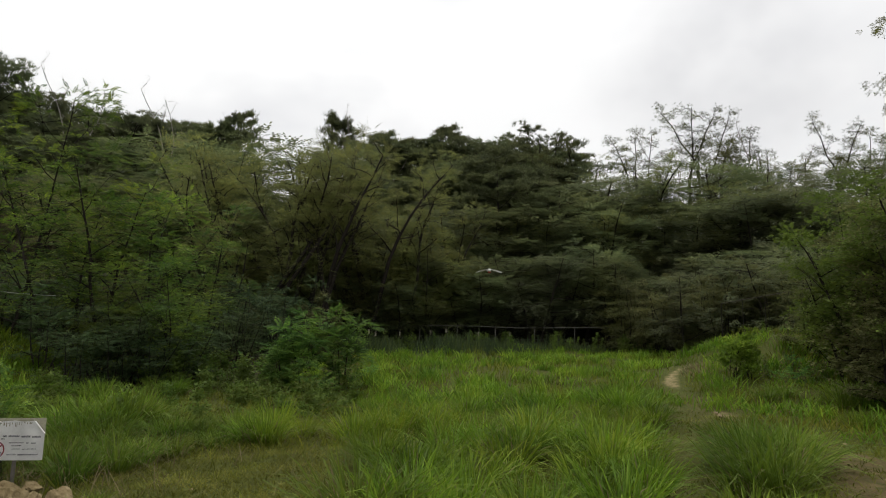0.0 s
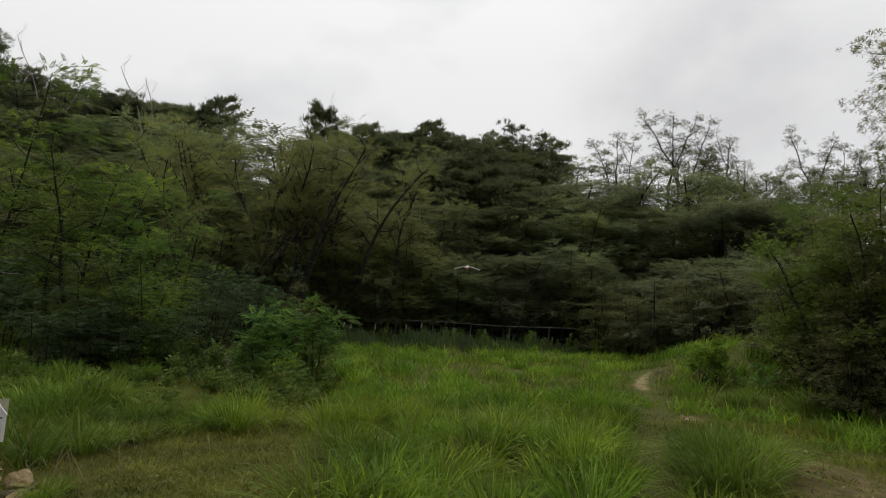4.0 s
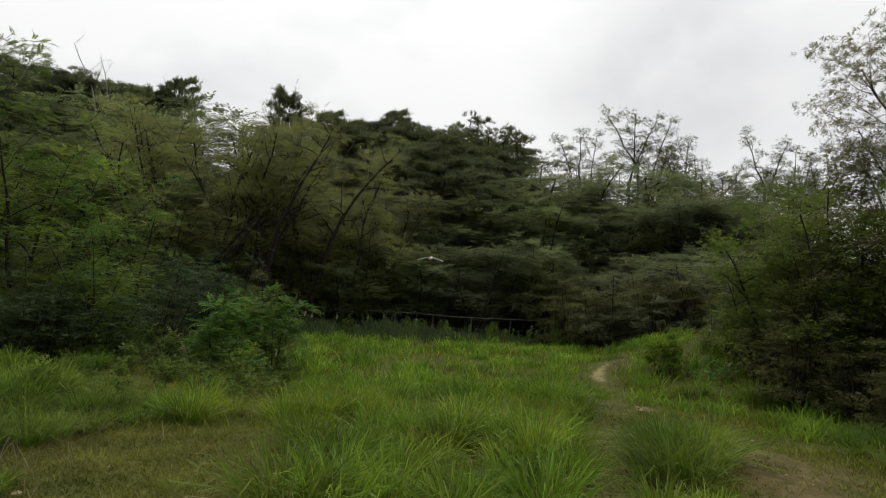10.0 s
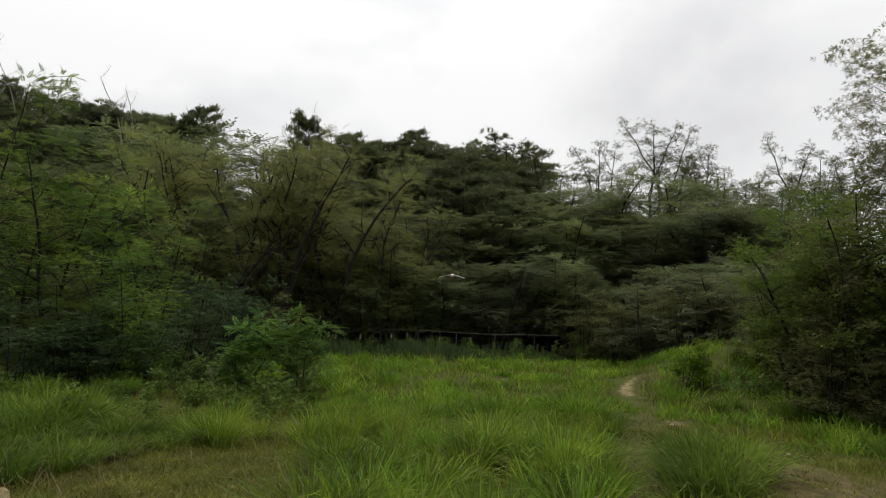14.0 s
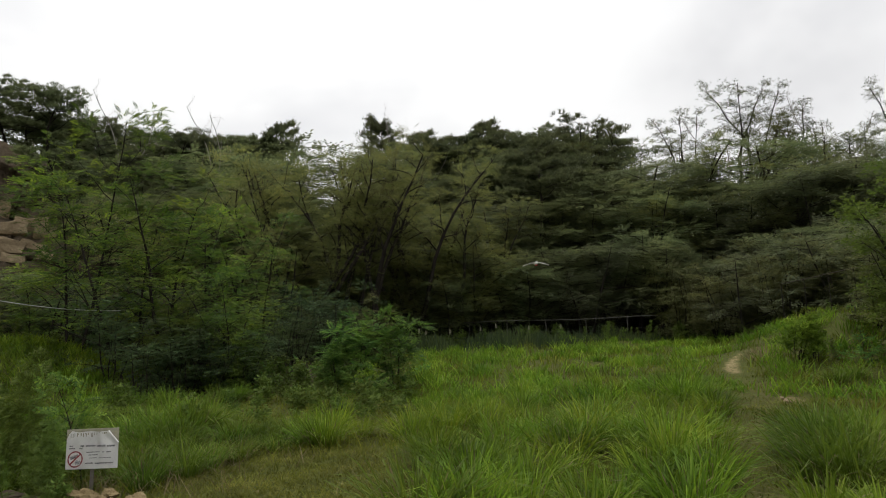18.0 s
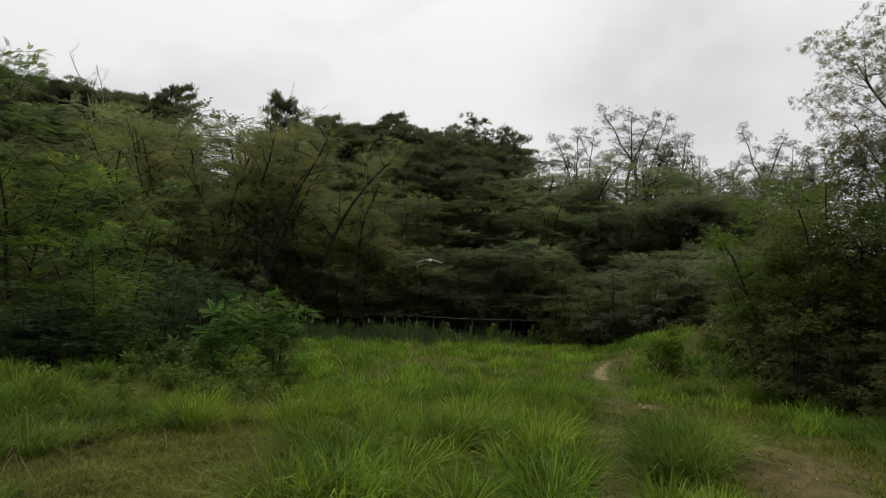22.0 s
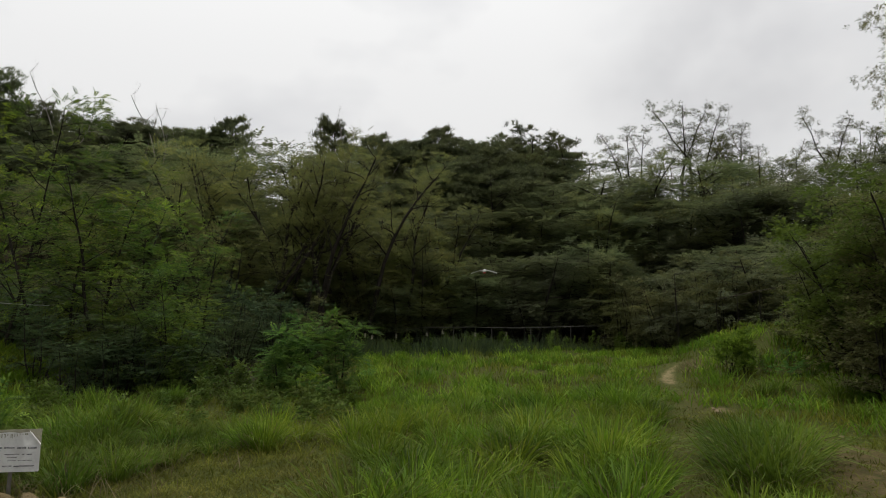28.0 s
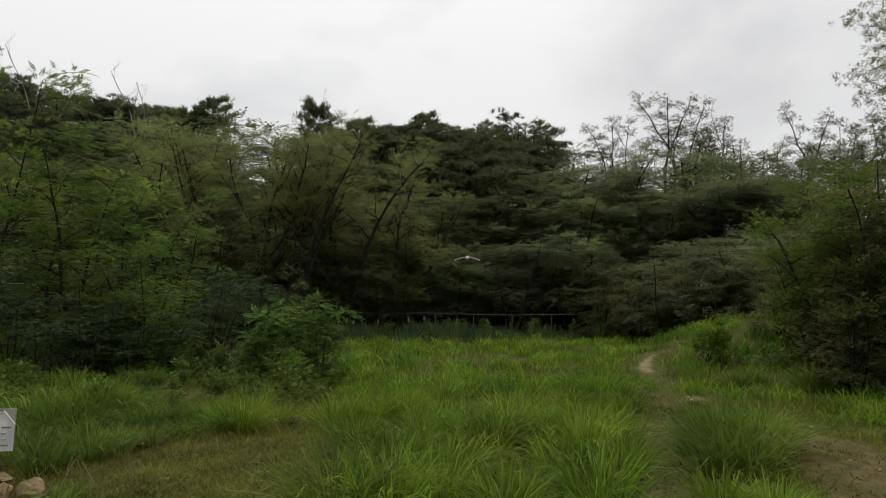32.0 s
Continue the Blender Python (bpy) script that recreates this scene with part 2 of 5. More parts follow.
def mesh_of(name, verts, faces, material, smooth_shade=False):
    me = bpy.data.meshes.new(name)
    if isinstance(verts, np.ndarray):
        f = np.asarray(faces)
        me.vertices.add(len(verts))
        me.vertices.foreach_set("co", np.ascontiguousarray(verts, np.float32).ravel())
        me.loops.add(f.size)
        me.loops.foreach_set("vertex_index", f.astype(np.int32).ravel())
        me.polygons.add(len(f))
        me.polygons.foreach_set("loop_start", np.arange(0, f.size, f.shape[1], dtype=np.int32))
        me.update(calc_edges=True)
    else:
        me.from_pydata(verts, [], faces)
    if smooth_shade:
        me.polygons.foreach_set("use_smooth", [True] * len(me.polygons))
    me.materials.append(material)
    return me


def part(name, bm, material, parent=None, label="", smooth_shade=False):
    """Links a bmesh, or a ready mesh, as one object under a thing or a part."""
    if isinstance(bm, bmesh.types.BMesh):
        me = bpy.data.meshes.new(name)
        bm.to_mesh(me)
        bm.free()
        me.materials.append(material)
        if smooth_shade:
            me.polygons.foreach_set("use_smooth", [True] * len(me.polygons))
    else:
        me = bm
    ob = new(name, me)
    if parent is not None:
        ob.parent = parent
    if label:
        tagged(ob, label)
    return ob


def box(sx, sy, sz, at=(0, 0, 0), bevel=0.0, turn=None):
    bm = bmesh.new()
    bmesh.ops.create_cube(bm, size=1)
    bmesh.ops.scale(bm, vec=(sx, sy, sz), verts=bm.verts)
    if bevel:
        bmesh.ops.bevel(bm, geom=list(bm.edges), offset=bevel, segments=2, affect="EDGES", profile=0.6)
    if turn is not None:
        bmesh.ops.transform(bm, matrix=turn, verts=bm.verts)
    bmesh.ops.translate(bm, vec=at, verts=bm.verts)
    return bm


def tubes(lines, sides=5):
    """One mesh's arrays from tapered tubes: each line is (points, radius at start, radius at end)."""
    verts, faces = [], []
    ring = [(math.cos(2 * math.pi * k / sides), math.sin(2 * math.pi * k / sides)) for k in range(sides)]
    for pts, ra, rb in lines:
        base = len(verts)
        n = len(pts)
        for i, p in enumerate(pts):
            d = (pts[min(i + 1, n - 1)] - pts[max(i - 1, 0)]).normalized()
            u = d.orthogonal().normalized() if abs(d.z) < 0.9 else Vector((1, 0, 0))
            v = d.cross(u).normalized()
            u = v.cross(d)
            r = ra + (rb - ra) * i / (n - 1)
            verts.extend((p + u * (c * r) + v * (s * r))[:] for c, s in ring)
        for i in range(n - 1):
            for k in range(sides):
                a, b = base + i * sides + k, base + i * sides + (k + 1) % sides
                faces.append((a, b, b + sides, a + sides))
    return verts, faces


def wander(rng, start, way, length, steps, bend, lift):
    """A crooked line of points from start along way; lift > 0 turns it up, < 0 lets it droop."""
    pts, d = [Vector(start)], Vector(way).normalized()
    for _ in range(steps):
        d = (d + Vector((rng.gauss(0, bend), rng.gauss(0, bend), rng.gauss(0, bend) + lift))).normalized()
        pts.append(pts[-1] + d * (length / steps))
    return pts


def leaf_turns(rng, n, ways, flat):
    """n turn matrices whose local y points along ways, their z mostly up (flat: how level the leaf lies)."""
    y = ways / (np.linalg.norm(ways, axis=1, keepdims=True) + 1e-9)
    up = np.stack([rng.normal(0, 1 - flat, n), rng.normal(0, 1 - flat, n), np.ones(n)], 1)
    x = np.cross(y, up)
    x /= np.linalg.norm(x, axis=1, keepdims=True) + 1e-9
    z = np.cross(x, y)
    return np.stack([x, y, z], 2)


def scatter(template, spots, ways, sizes, rng, flat=0.6):
    """Copies of a small template (verts, quads) at spots: arrays for one mesh."""
    tv, tf = template
    n, k = len(spots), len(tv)
    rot = leaf_turns(rng, n, ways, flat)
    v = np.einsum("nij,kj->nki", rot, tv) * sizes[:, None, None] + spots[:, None, :]
    f = tf[None] + (np.arange(n) * k)[:, None, None]
    return v.reshape(-1, 3), f.reshape(-1, tf.shape[1])


def leaflet(at, way, length, width, droop=0.0):
    a = np.array(at, float)
    d = np.array([way[0], way[1], -droop], float)
    d /= np.linalg.norm(d)
    s = np.array([d[1], -d[0], 0.0])
    s /= np.linalg.norm(s) + 1e-9
    return [a, a + d * length * 0.5 + s * width * 0.5 + (0, 0, 0.02), a + d * length, a + d * length * 0.5 - s * width * 0.5 + (0, 0, 0.02)]


def template_pinnate(pairs=6, leaf=0.26, width=0.13, corners=4):
    v = []
    for i in range(pairs):
        y = 0.12 + 0.8 * i / pairs
        z = -0.22 * y * y
        s = 1 - 0.45 * abs(i / pairs - 0.45)
        v += leaflet((0, y, z), (1, 0.45), leaf * s, width * s, 0.15)
        v += leaflet((0, y, z), (-1, 0.45), leaf * s, width * s, 0.15)
    v += leaflet((0, 0.92, -0.2), (0.05, 1), leaf, width, 0.3)
    if corners == 3:
        v = [p for k in range(0, len(v), 4) for p in (v[k], v[k + 1] * 0.7 + v[k + 2] * 0.3, v[k + 3] * 0.4 + v[k + 2] * 0.6)]
    v = np.array(v)
    return v, np.arange(len(v)).reshape(-1, corners)


def template_spray(n=5, seed=3, size=0.55, width=0.24, corners=3):
    r = random.Random(seed)
    v = []
    for i in range(n):
        a = r.uniform(-1.3, 1.3)
        q = leaflet((r.uniform(-0.25, 0.25), r.uniform(0, 0.45), r.uniform(-0.12, 0.12)), (math.sin(a), math.cos(a)), size * r.uniform(0.7, 1.1), width * r.uniform(0.8, 1.2), r.uniform(-0.1, 0.6))
        v += q if corners == 4 else [q[0], q[1] * 0.7 + q[2] * 0.3, q[3] * 0.4 + q[2] * 0.6]
    v = np.array(v)
    return v, np.arange(len(v)).reshape(-1, corners)


def template_needles(n=9, seed=5):
    r = random.Random(seed)
    v = []
    for i in range(n):
        a, e = r.uniform(-2.4, 2.4), r.uniform(-0.15, 1.35)
        d = np.array([math.sin(a) * math.cos(e), math.cos(a) * math.cos(e), math.sin(e)])
        s = np.cross(d, (0.3, 0.2, 0.9))
        s /= np.linalg.norm(s)
        o = np.array([0, r.uniform(-0.3, 0.3), 0])
        v += [o - s * 0.06, o + s * 0.06, o + d]
    v = np.array(v)
    return v, np.arange(len(v)).reshape(-1, 3)


def template_candle(n=12, seed=9):
    """An upright pine shoot: needles standing off a short stem along y."""
    r = random.Random(seed)
    v = []
    for i in range(n):
        t, a, e = i / n, i * 2.4, r.uniform(0.3, 0.75)
        d = np.array([math.cos(a) * math.sin(e), math.cos(e), math.sin(a) * math.sin(e)])
        s = np.cross(d, (0.2, 0.9, 0.4))
        s /= np.linalg.norm(s)
        o = np.array([0, 0.75 * t - 0.1, 0])
        v += [o - s * 0.05, o + s * 0.05, o + d * (0.46 - 0.14 * t)]
    v = np.array(v)
    return v, np.arange(len(v)).reshape(-1, 3)


CANDLE = template_candle()
PINNATE, SPRAY, NEEDLES = template_pinnate(), template_spray(7, 3, 0.5, 0.3), template_needles()
FEATHER = template_pinnate(4, 0.36, 0.24, 3)
SPRAY_FINE = template_spray(8, 8, 0.42, 0.2)
SPRAY_LONG = template_spray(9, 12, 0.62, 0.15)
BROAD = template_spray(5, 11, 0.8, 0.34, 4)


HEIGHTS = {}


def grow(name, seed, height, radius, limbs, leaf_tmpl, leaf_mat, leaf_size, leaves, low=0.3, reach=0.4, rise=0.5, droop=-0.03,
         twigs=5, lean=(0, 0), stems=1, top=1.0, flat=0.6, spread=0.16, bark=None, label="", category="tree", crown_name="crown", bend=0.12, taper=0.6, fan=0.6,
         pad=0.0, dome=0.32, tips=False, candles=0.0, upright=0.0, peak=0.4):
    """A tree: crooked tapered trunk, limbs and twigs in one mesh, its leaves in another. Stands at the origin.
    pad: radius of the flat leaf pads at the twigs' ends (dome: how high they arch); tips: leaves at the outer ends alone;
    candles: length of the upright shoots of a pine; upright: how far the leaves turn up; peak: how wide the crown is at its top."""
    rng, nr = random.Random(seed), np.random.default_rng(seed)
    lines, ends = [], []
    for s in range(stems):
        out = Vector((0, 0, 0)) if stems == 1 else Vector((rng.gauss(0, 0.25), rng.gauss(0, 0.25), 0))
        hh = height * (1 if s == 0 else rng.uniform(0.65, 0.95))
        trunk = wander(rng, (out.x * 0.5, out.y * 0.5, -0.25), (lean[0] + out.x * fan, lean[1] + out.y * fan, 1), hh + 0.2, 9, bend * 0.5, 0.03)
        lines.append((trunk, radius, radius * 0.18))
        for i in range(limbs // stems):
            u = low + (1 - low) * ((i + rng.random()) / (limbs // stems))
            k = min(u * 9, 8.999)
            at = trunk[int(k)].lerp(trunk[int(k) + 1], k - int(k))
            a = i * 2.4 + rng.uniform(-0.6, 0.6)
            w = math.sin(min(1.0, peak + (1 - u) * taper) * math.pi / 2) if top < 1 else 1 - 0.45 * u
            ln = hh * reach * w * rng.uniform(0.65, 1.15)
            limb = wander(rng, at, (math.cos(a), math.sin(a), rise * rng.uniform(0.5, 1.4)), ln, 5, bend, droop)
            r1 = radius * (0.16 + 0.34 * (1 - u))
            lines.append((limb, r1, r1 * 0.25))
            ends += ([] if tips else [(limb[3], limb[4] - limb[3]), (limb[4], limb[5] - limb[4])]) + [(limb[5], limb[5] - limb[4])]
            for t in range(twigs):
                j = rng.uniform(1.2, 4.9)
                p = limb[int(j)].lerp(limb[int(j) + 1], j - int(j))
                a2 = a + rng.choice((-1, 1)) * rng.uniform(0.4, 1.3)
                twig = wander(rng, p, (math.cos(a2), math.sin(a2), rise * 0.7 + rng.gauss(0, 0.2)), ln * rng.uniform(0.25, 0.5), 3, bend, droop)
                lines.append((twig, r1 * 0.3, r1 * 0.1))
                ends += ([] if tips else [(twig[1], twig[2] - twig[1]), (twig[2], twig[3] - twig[2])]) + [(twig[3], twig[3] - twig[2])]
        ends.append((trunk[-1], Vector((0.2, 0.2, 1))))
    v, f = [], []
    for sides, some in ((6, [x for x in lines if x[1] >= 0.05]), (3, [x for x in lines if x[1] < 0.05])):
        a, b = tubes(some, sides)
        f += [tuple(i + len(v) for i in q) for q in b]
        v += a
    base = new(name)
    wood = part("trunk", mesh_of("trunk", v, f, bark or BARK, True), None, base)
    if leaves:
        e = np.array([p[:] for p, _ in ends])
        d = np.array([w.normalized()[:] for _, w in ends])
        pick = nr.integers(0, len(e), leaves)
        if pad:
            a, q = nr.uniform(0, 2 * math.pi, leaves), np.sqrt(nr.random(leaves))
            off = pad * np.stack([np.cos(a) * q, np.sin(a) * q, dome * (1 - q * q) - 0.15 + nr.normal(0, 0.10, leaves)], 1)
            spots = e[pick] + off * nr.uniform(0.55, 1.3, len(e))[pick][:, None]
            ways = off / pad * (1, 1, 0.2) + 0.4 * d[pick] + nr.normal(0, 0.3, (leaves, 3)) * (1, 1, 0.5) + (0, 0, upright)
        else:
            spots = e[pick] + nr.normal(0, spread * height * 0.2, (leaves, 3)) * (1, 1, 0.6)
            ways = d[pick] + nr.normal(0, 0.7, (leaves, 3)) * (1, 1, 0.5) + (0, 0, upright)
        sizes = leaf_size * nr.uniform(0.65, 1.25, leaves)
        lv, lf = scatter(leaf_tmpl, spots, ways, sizes, nr, flat)
        if candles:
            n = len(e)
            cv, cf = scatter(CANDLE, e, nr.normal(0, 0.28, (n, 3)) + 0.25 * d + (0, 0, 1.0), candles * nr.uniform(0.5, 1.25, n), nr, 0.4)
            lv, lf = np.concatenate([lv, cv]), np.concatenate([lf, cf + len(lv)])
        part(crown_name, mesh_of(crown_name, lv, lf, leaf_mat), None, base)
    tagged(base, label, category)
    HEIGHTS[base.name] = max(float(np.quantile(lv[:, 2], 0.995)) if leaves else 0.0, max(p.z for p in lines[0][0]))
    return base


def plant(proto, az, d, height=None, top=None, turn=0.0, wide=1.0, sink=0.0, lean=0.0):
    """Puts a copy of a grown plant on the ground, as high as told or with its top at the elevation top (degrees)."""
    p = pol(az, d)
    if top is not None:
        height = EYE[2] + d * math.tan(radians(top)) - p.z
    k = height / HEIGHTS[proto.name]
    m = Matrix.LocRotScale(p - Vector((0, 0, sink)), Euler((radians(lean), 0, radians(turn))), (k * wide, k * wide, k))
    return copy_thing(proto, m)


def retire(*protos):
    """Takes the patterns away once their copies stand."""
    for proto in protos:
        for o in list(proto.children_recursive) + [proto]:
            bpy.data.objects.remove(o)


# ---- ground ----
PATH_LINE = [(2.85, 4.2), (2.95, 5.4), (3.2, 6.6), (3.4, 7.6), (3.3, 9.2), (3.2, 11.4), (3.0, 13.4), (3.0, 14.6), (3.05, 15.4), (3.25, 16.2), (3.6, 17.0), (3.9, 17.6)]
TRACK_LINE = [(1.2, 4.2), (1.5, 7.3), (1.9, 9.0), (2.6, 11.0), (3.1, 13.0)]


def near_line(x, y, line):
    best = np.full(np.shape(x), 1e9)
    for (ax, ay), (bx, by) in zip(line, line[1:]):
        t = np.clip(((x - ax) * (bx - ax) + (y - ay) * (by - ay)) / ((bx - ax) ** 2 + (by - ay) ** 2), 0, 1)
        best = np.minimum(best, np.hypot(x - ax - t * (bx - ax), y - ay - t * (by - ay)))
    return best


def wobble(x, y, s=1.0):
    return (np.sin(x * 2.1 * s + 0.7 * y * s) + np.sin(y * 2.9 * s - 1.2 * x * s + 1) + np.sin((x + y) * 4.3 * s)) / 3


def open_spot(x, y):
    """A worn, sandy spot half way along the path."""
    return 1 - smooth(np.hypot((x - 3.05) / 0.26, (y - 10.8) / 0.75) + 0.3 * wobble(x, y), 0.4, 1.0)


def bare(x, y):
    """How bare the soil is: 1 on the trodden path, 0 in the grass."""
    w = wobble(x, y)
    main = near_line(x, y, PATH_LINE)
    width = 0.62 - 0.475 * smooth(y, 8.5, 11.0)
    width = width - 0.055 * smooth(y, 15.5, 17.2)
    shown = np.maximum(1 - smooth(y, 8.4, 9.3), smooth(y, 14.4, 14.8) * (1 - smooth(y, 17.2, 17.6)))
    a = shown * (1 - smooth(main + 0.16 * w * (1 - 0.75 * smooth(y, 9.0, 11.0)), width * 0.55, width))
    b = 0.3 * (1 - smooth(near_line(x, y, TRACK_LINE) + 0.12 * w, 0.12, 0.42))
    c = 0.6 * (1 - smooth(np.hypot((x - 0.45) / 0.45, (y - 7.6) / 0.55) + 0.3 * w, 0.4, 1.0))
    e = 0.8 * (1 - smooth(np.hypot((x - 3.85) / 0.85, (y - 7.0) / 1.3) + 0.3 * w, 0.5, 1.0))
    return np.maximum.reduce([a, b, c, e, 0.95 * open_spot(x, y)])


def sandy(x, y):
    """Pale dry sand where the path cuts into the mound."""
    return np.maximum(smooth(y, 14.3, 14.7) * (1 - smooth(near_line(x, y, PATH_LINE), 0.2, 0.5)), 0.8 * open_spot(x, y))


def worn(y):
    """The path is open at its near end and where it climbs the mound; between, the grass has closed over it."""
    return np.maximum(1 - smooth(y, 8.4, 9.4), smooth(y, 13.6, 14.2) * (1 - smooth(y, 17.3, 17.8)))


def lawn(x, y):
    """1 where the grass is kept short by feet: the near clearing by the sign."""
    w = wobble(x, y)
    a = 1 - smooth(np.hypot((x + 3.4) / 2.5, (y - 5.3) / 1.75) + 0.16 * w, 0.7, 1.15)
    b = 1 - smooth(np.hypot((x + 2.7) / 0.9, (y - 8.4) / 1.6) + 0.25 * w, 0.5, 1.1)
    return np.maximum(a, 0.4 * b)


def shaded_wood_floor(x, y):
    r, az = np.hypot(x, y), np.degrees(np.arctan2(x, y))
    # dark leaf litter; on the right it reaches nearer as painted shade
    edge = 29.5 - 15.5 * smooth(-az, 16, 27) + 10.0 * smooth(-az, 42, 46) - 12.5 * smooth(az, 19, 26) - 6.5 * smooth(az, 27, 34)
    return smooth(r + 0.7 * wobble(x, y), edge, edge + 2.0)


def ground_material():
    m = Nodes("meadow_soil")
    pos = m.place()
    big, mid, fine = m.noise(0.7, 4, 0.6, pos), m.noise(6, 4, 0.6, pos), m.noise(55, 3, 0.6, pos)
    turf = m.ramp(m.mix(0.5, mid, fine), [(0.3, (0.034, 0.042, 0.009)), (0.55, (0.07, 0.08, 0.017)), (0.8, (0.12, 0.115, 0.035))])
    clay = m.ramp(m.mix(0.5, mid, fine), [(0.32, (0.04, 0.029, 0.013)), (0.52, (0.098, 0.074, 0.034)), (0.72, (0.18, 0.14, 0.069))])
    sand = m.ramp(m.mix(0.6, big, fine), [(0.3, (0.15, 0.115, 0.055)), (0.6, (0.26, 0.21, 0.108)), (0.8, (0.37, 0.305, 0.17))])
    shaded_litter = m.ramp(m.mix(0.5, mid, fine), [(0.3, (0.02, 0.016, 0.01)), (0.55, (0.05, 0.04, 0.024)), (0.8, (0.1, 0.075, 0.045))])
    where = m.add("ShaderNodeAttribute")
    where.attribute_name = "soil"
    s = m.add("ShaderNodeSeparateColor")
    m.join(where.outputs["Color"], s.inputs[0])
    frayed = m.add("ShaderNodeMath")
    frayed.operation = "MULTIPLY"
    m.join(s.outputs[0], frayed.inputs[0])
    m.join(m.span(m.mix(0.5, mid, m.noise(18, 3, 0.6, pos)), 0.38, 0.55, 0.25, 1.15), frayed.inputs[1])
    frayed.use_clamp = True
    col = m.mix(frayed.outputs[0], turf, m.mix(s.outputs[2], clay, sand))
    col = m.mix(s.outputs[1], col, shaded_litter)
    m.surface(col, 0.95, m.bump(m.mix(0.5, mid, fine), 0.6, 0.03), spec=0.1)
    return m.mat


def build_ground():
    az = np.concatenate([np.arange(-70, 55, 0.33), np.arange(55, 290, 5.0)])
    r = np.concatenate([[0.0002], np.geomspace(0.6, 34, 330), np.geomspace(35, 90, 50), np.geomspace(96, 3000, 30)])
    a, rr = np.meshgrid(np.radians(az), r)
    x, y = (rr * np.sin(a)).ravel(), (rr * np.cos(a)).ravel() - 0.8
    v = np.stack([x, y, ground_h(x, y)], 1)
    n, m = len(az), len(r)
    i, j = np.meshgrid(np.arange(n), np.arange(m - 1))
    i, j = i.ravel(), j.ravel()
    k = (i + 1) % n
    f = np.stack([j * n + i, j * n + k, (j + 1) * n + k, (j + 1) * n + i], 1)[:, ::-1]
    me = mesh_of("ground", v, f, ground_material(), True)
    layer = me.attributes.new("soil", "FLOAT_COLOR", "POINT")
    c = np.zeros((len(v), 4), np.float32)
    c[:, 0], c[:, 1], c[:, 2], c[:, 3] = bare(x, y), shaded_wood_floor(x, y), sandy(x, y), 1
    layer.data.foreach_set("color", c.ravel())
    tagged(new("ground", me), "meadow soil with a trodden clay path, rising into a wooded hill", "ground", kind="structure")


build_ground()


# ---- grass ----
def blades(x, y, length, width, lean, way, droop, seed, z=None):
    """Arched grass blades, five corners along each: arrays for one mesh."""
    n = len(x)
    nr = np.random.default_rng(seed)
    base = np.stack([x, y, (ground_h(x, y) if z is None else z) - 0.02], 1)
    out = np.stack([np.cos(way), np.sin(way), np.zeros(n)], 1)
    face = way + nr.normal(0, 0.9, n) + math.pi / 2
    side = np.stack([np.cos(face), np.sin(face), np.zeros(n)], 1)
    v = np.zeros((n, 7, 3))
    for k, (t, w) in enumerate(((0, 0.75), (0.4, 1.0), (0.75, 0.7))):
        run = lean * t + droop * t ** 2.4
        rise = t * (1 - 0.25 * lean) - 0.55 * droop * t ** 3
        c = base + out * (run * length)[:, None]
        c[:, 2] += rise * length
        v[:, 2 * k], v[:, 2 * k + 1] = c - side * (width * w / 2)[:, None], c + side * (width * w / 2)[:, None]
    run, rise = lean + droop, (1 - 0.25 * lean) - 0.62 * droop
    v[:, 6] = base + out * (run * length)[:, None]
    v[:, 6, 2] += rise * length
    tri = np.array([[0, 1, 3], [0, 3, 2], [2, 3, 5], [2, 5, 4], [4, 5, 6]])
    f = (tri[None] + (np.arange(n) * 7)[:, None, None]).reshape(-1, 3)
    return v.reshape(-1, 3), f


def wedge(nr, n, az0, az1, d0, d1, power=1.0):
    """n places spread over a wedge of the meadow."""
    az = np.radians(nr.uniform(az0, az1, n))
    d = d0 + (d1 - d0) * nr.random(n) ** power
    return d * np.sin(az), d * np.cos(az)


def tall_share(x, y):
    """How much tall lush grass grows at a place."""
    r, az = np.hypot(x, y), np.degrees(np.arctan2(x, y))
    core = smooth(az, -21, -13) * (1 - smooth(az, 7, 11)) * (1 - smooth(r, 10, 14))
    return core * (1 - lawn(x, y)) * (1 - bare(x, y))


def grass_sheet(name, label, nr, x, y, length, width, mat, seed, lean=(0.1, 0.5), droop=(0.05, 0.6)):
    n = len(x)
    v, f = blades(x, y, length, width, nr.uniform(*lean, n), nr.uniform(0, 2 * math.pi, n), nr.uniform(*droop, n), seed)
    tagged(new(name, mesh_of(name, v, f, mat)), label, "grass", kind="stuff")


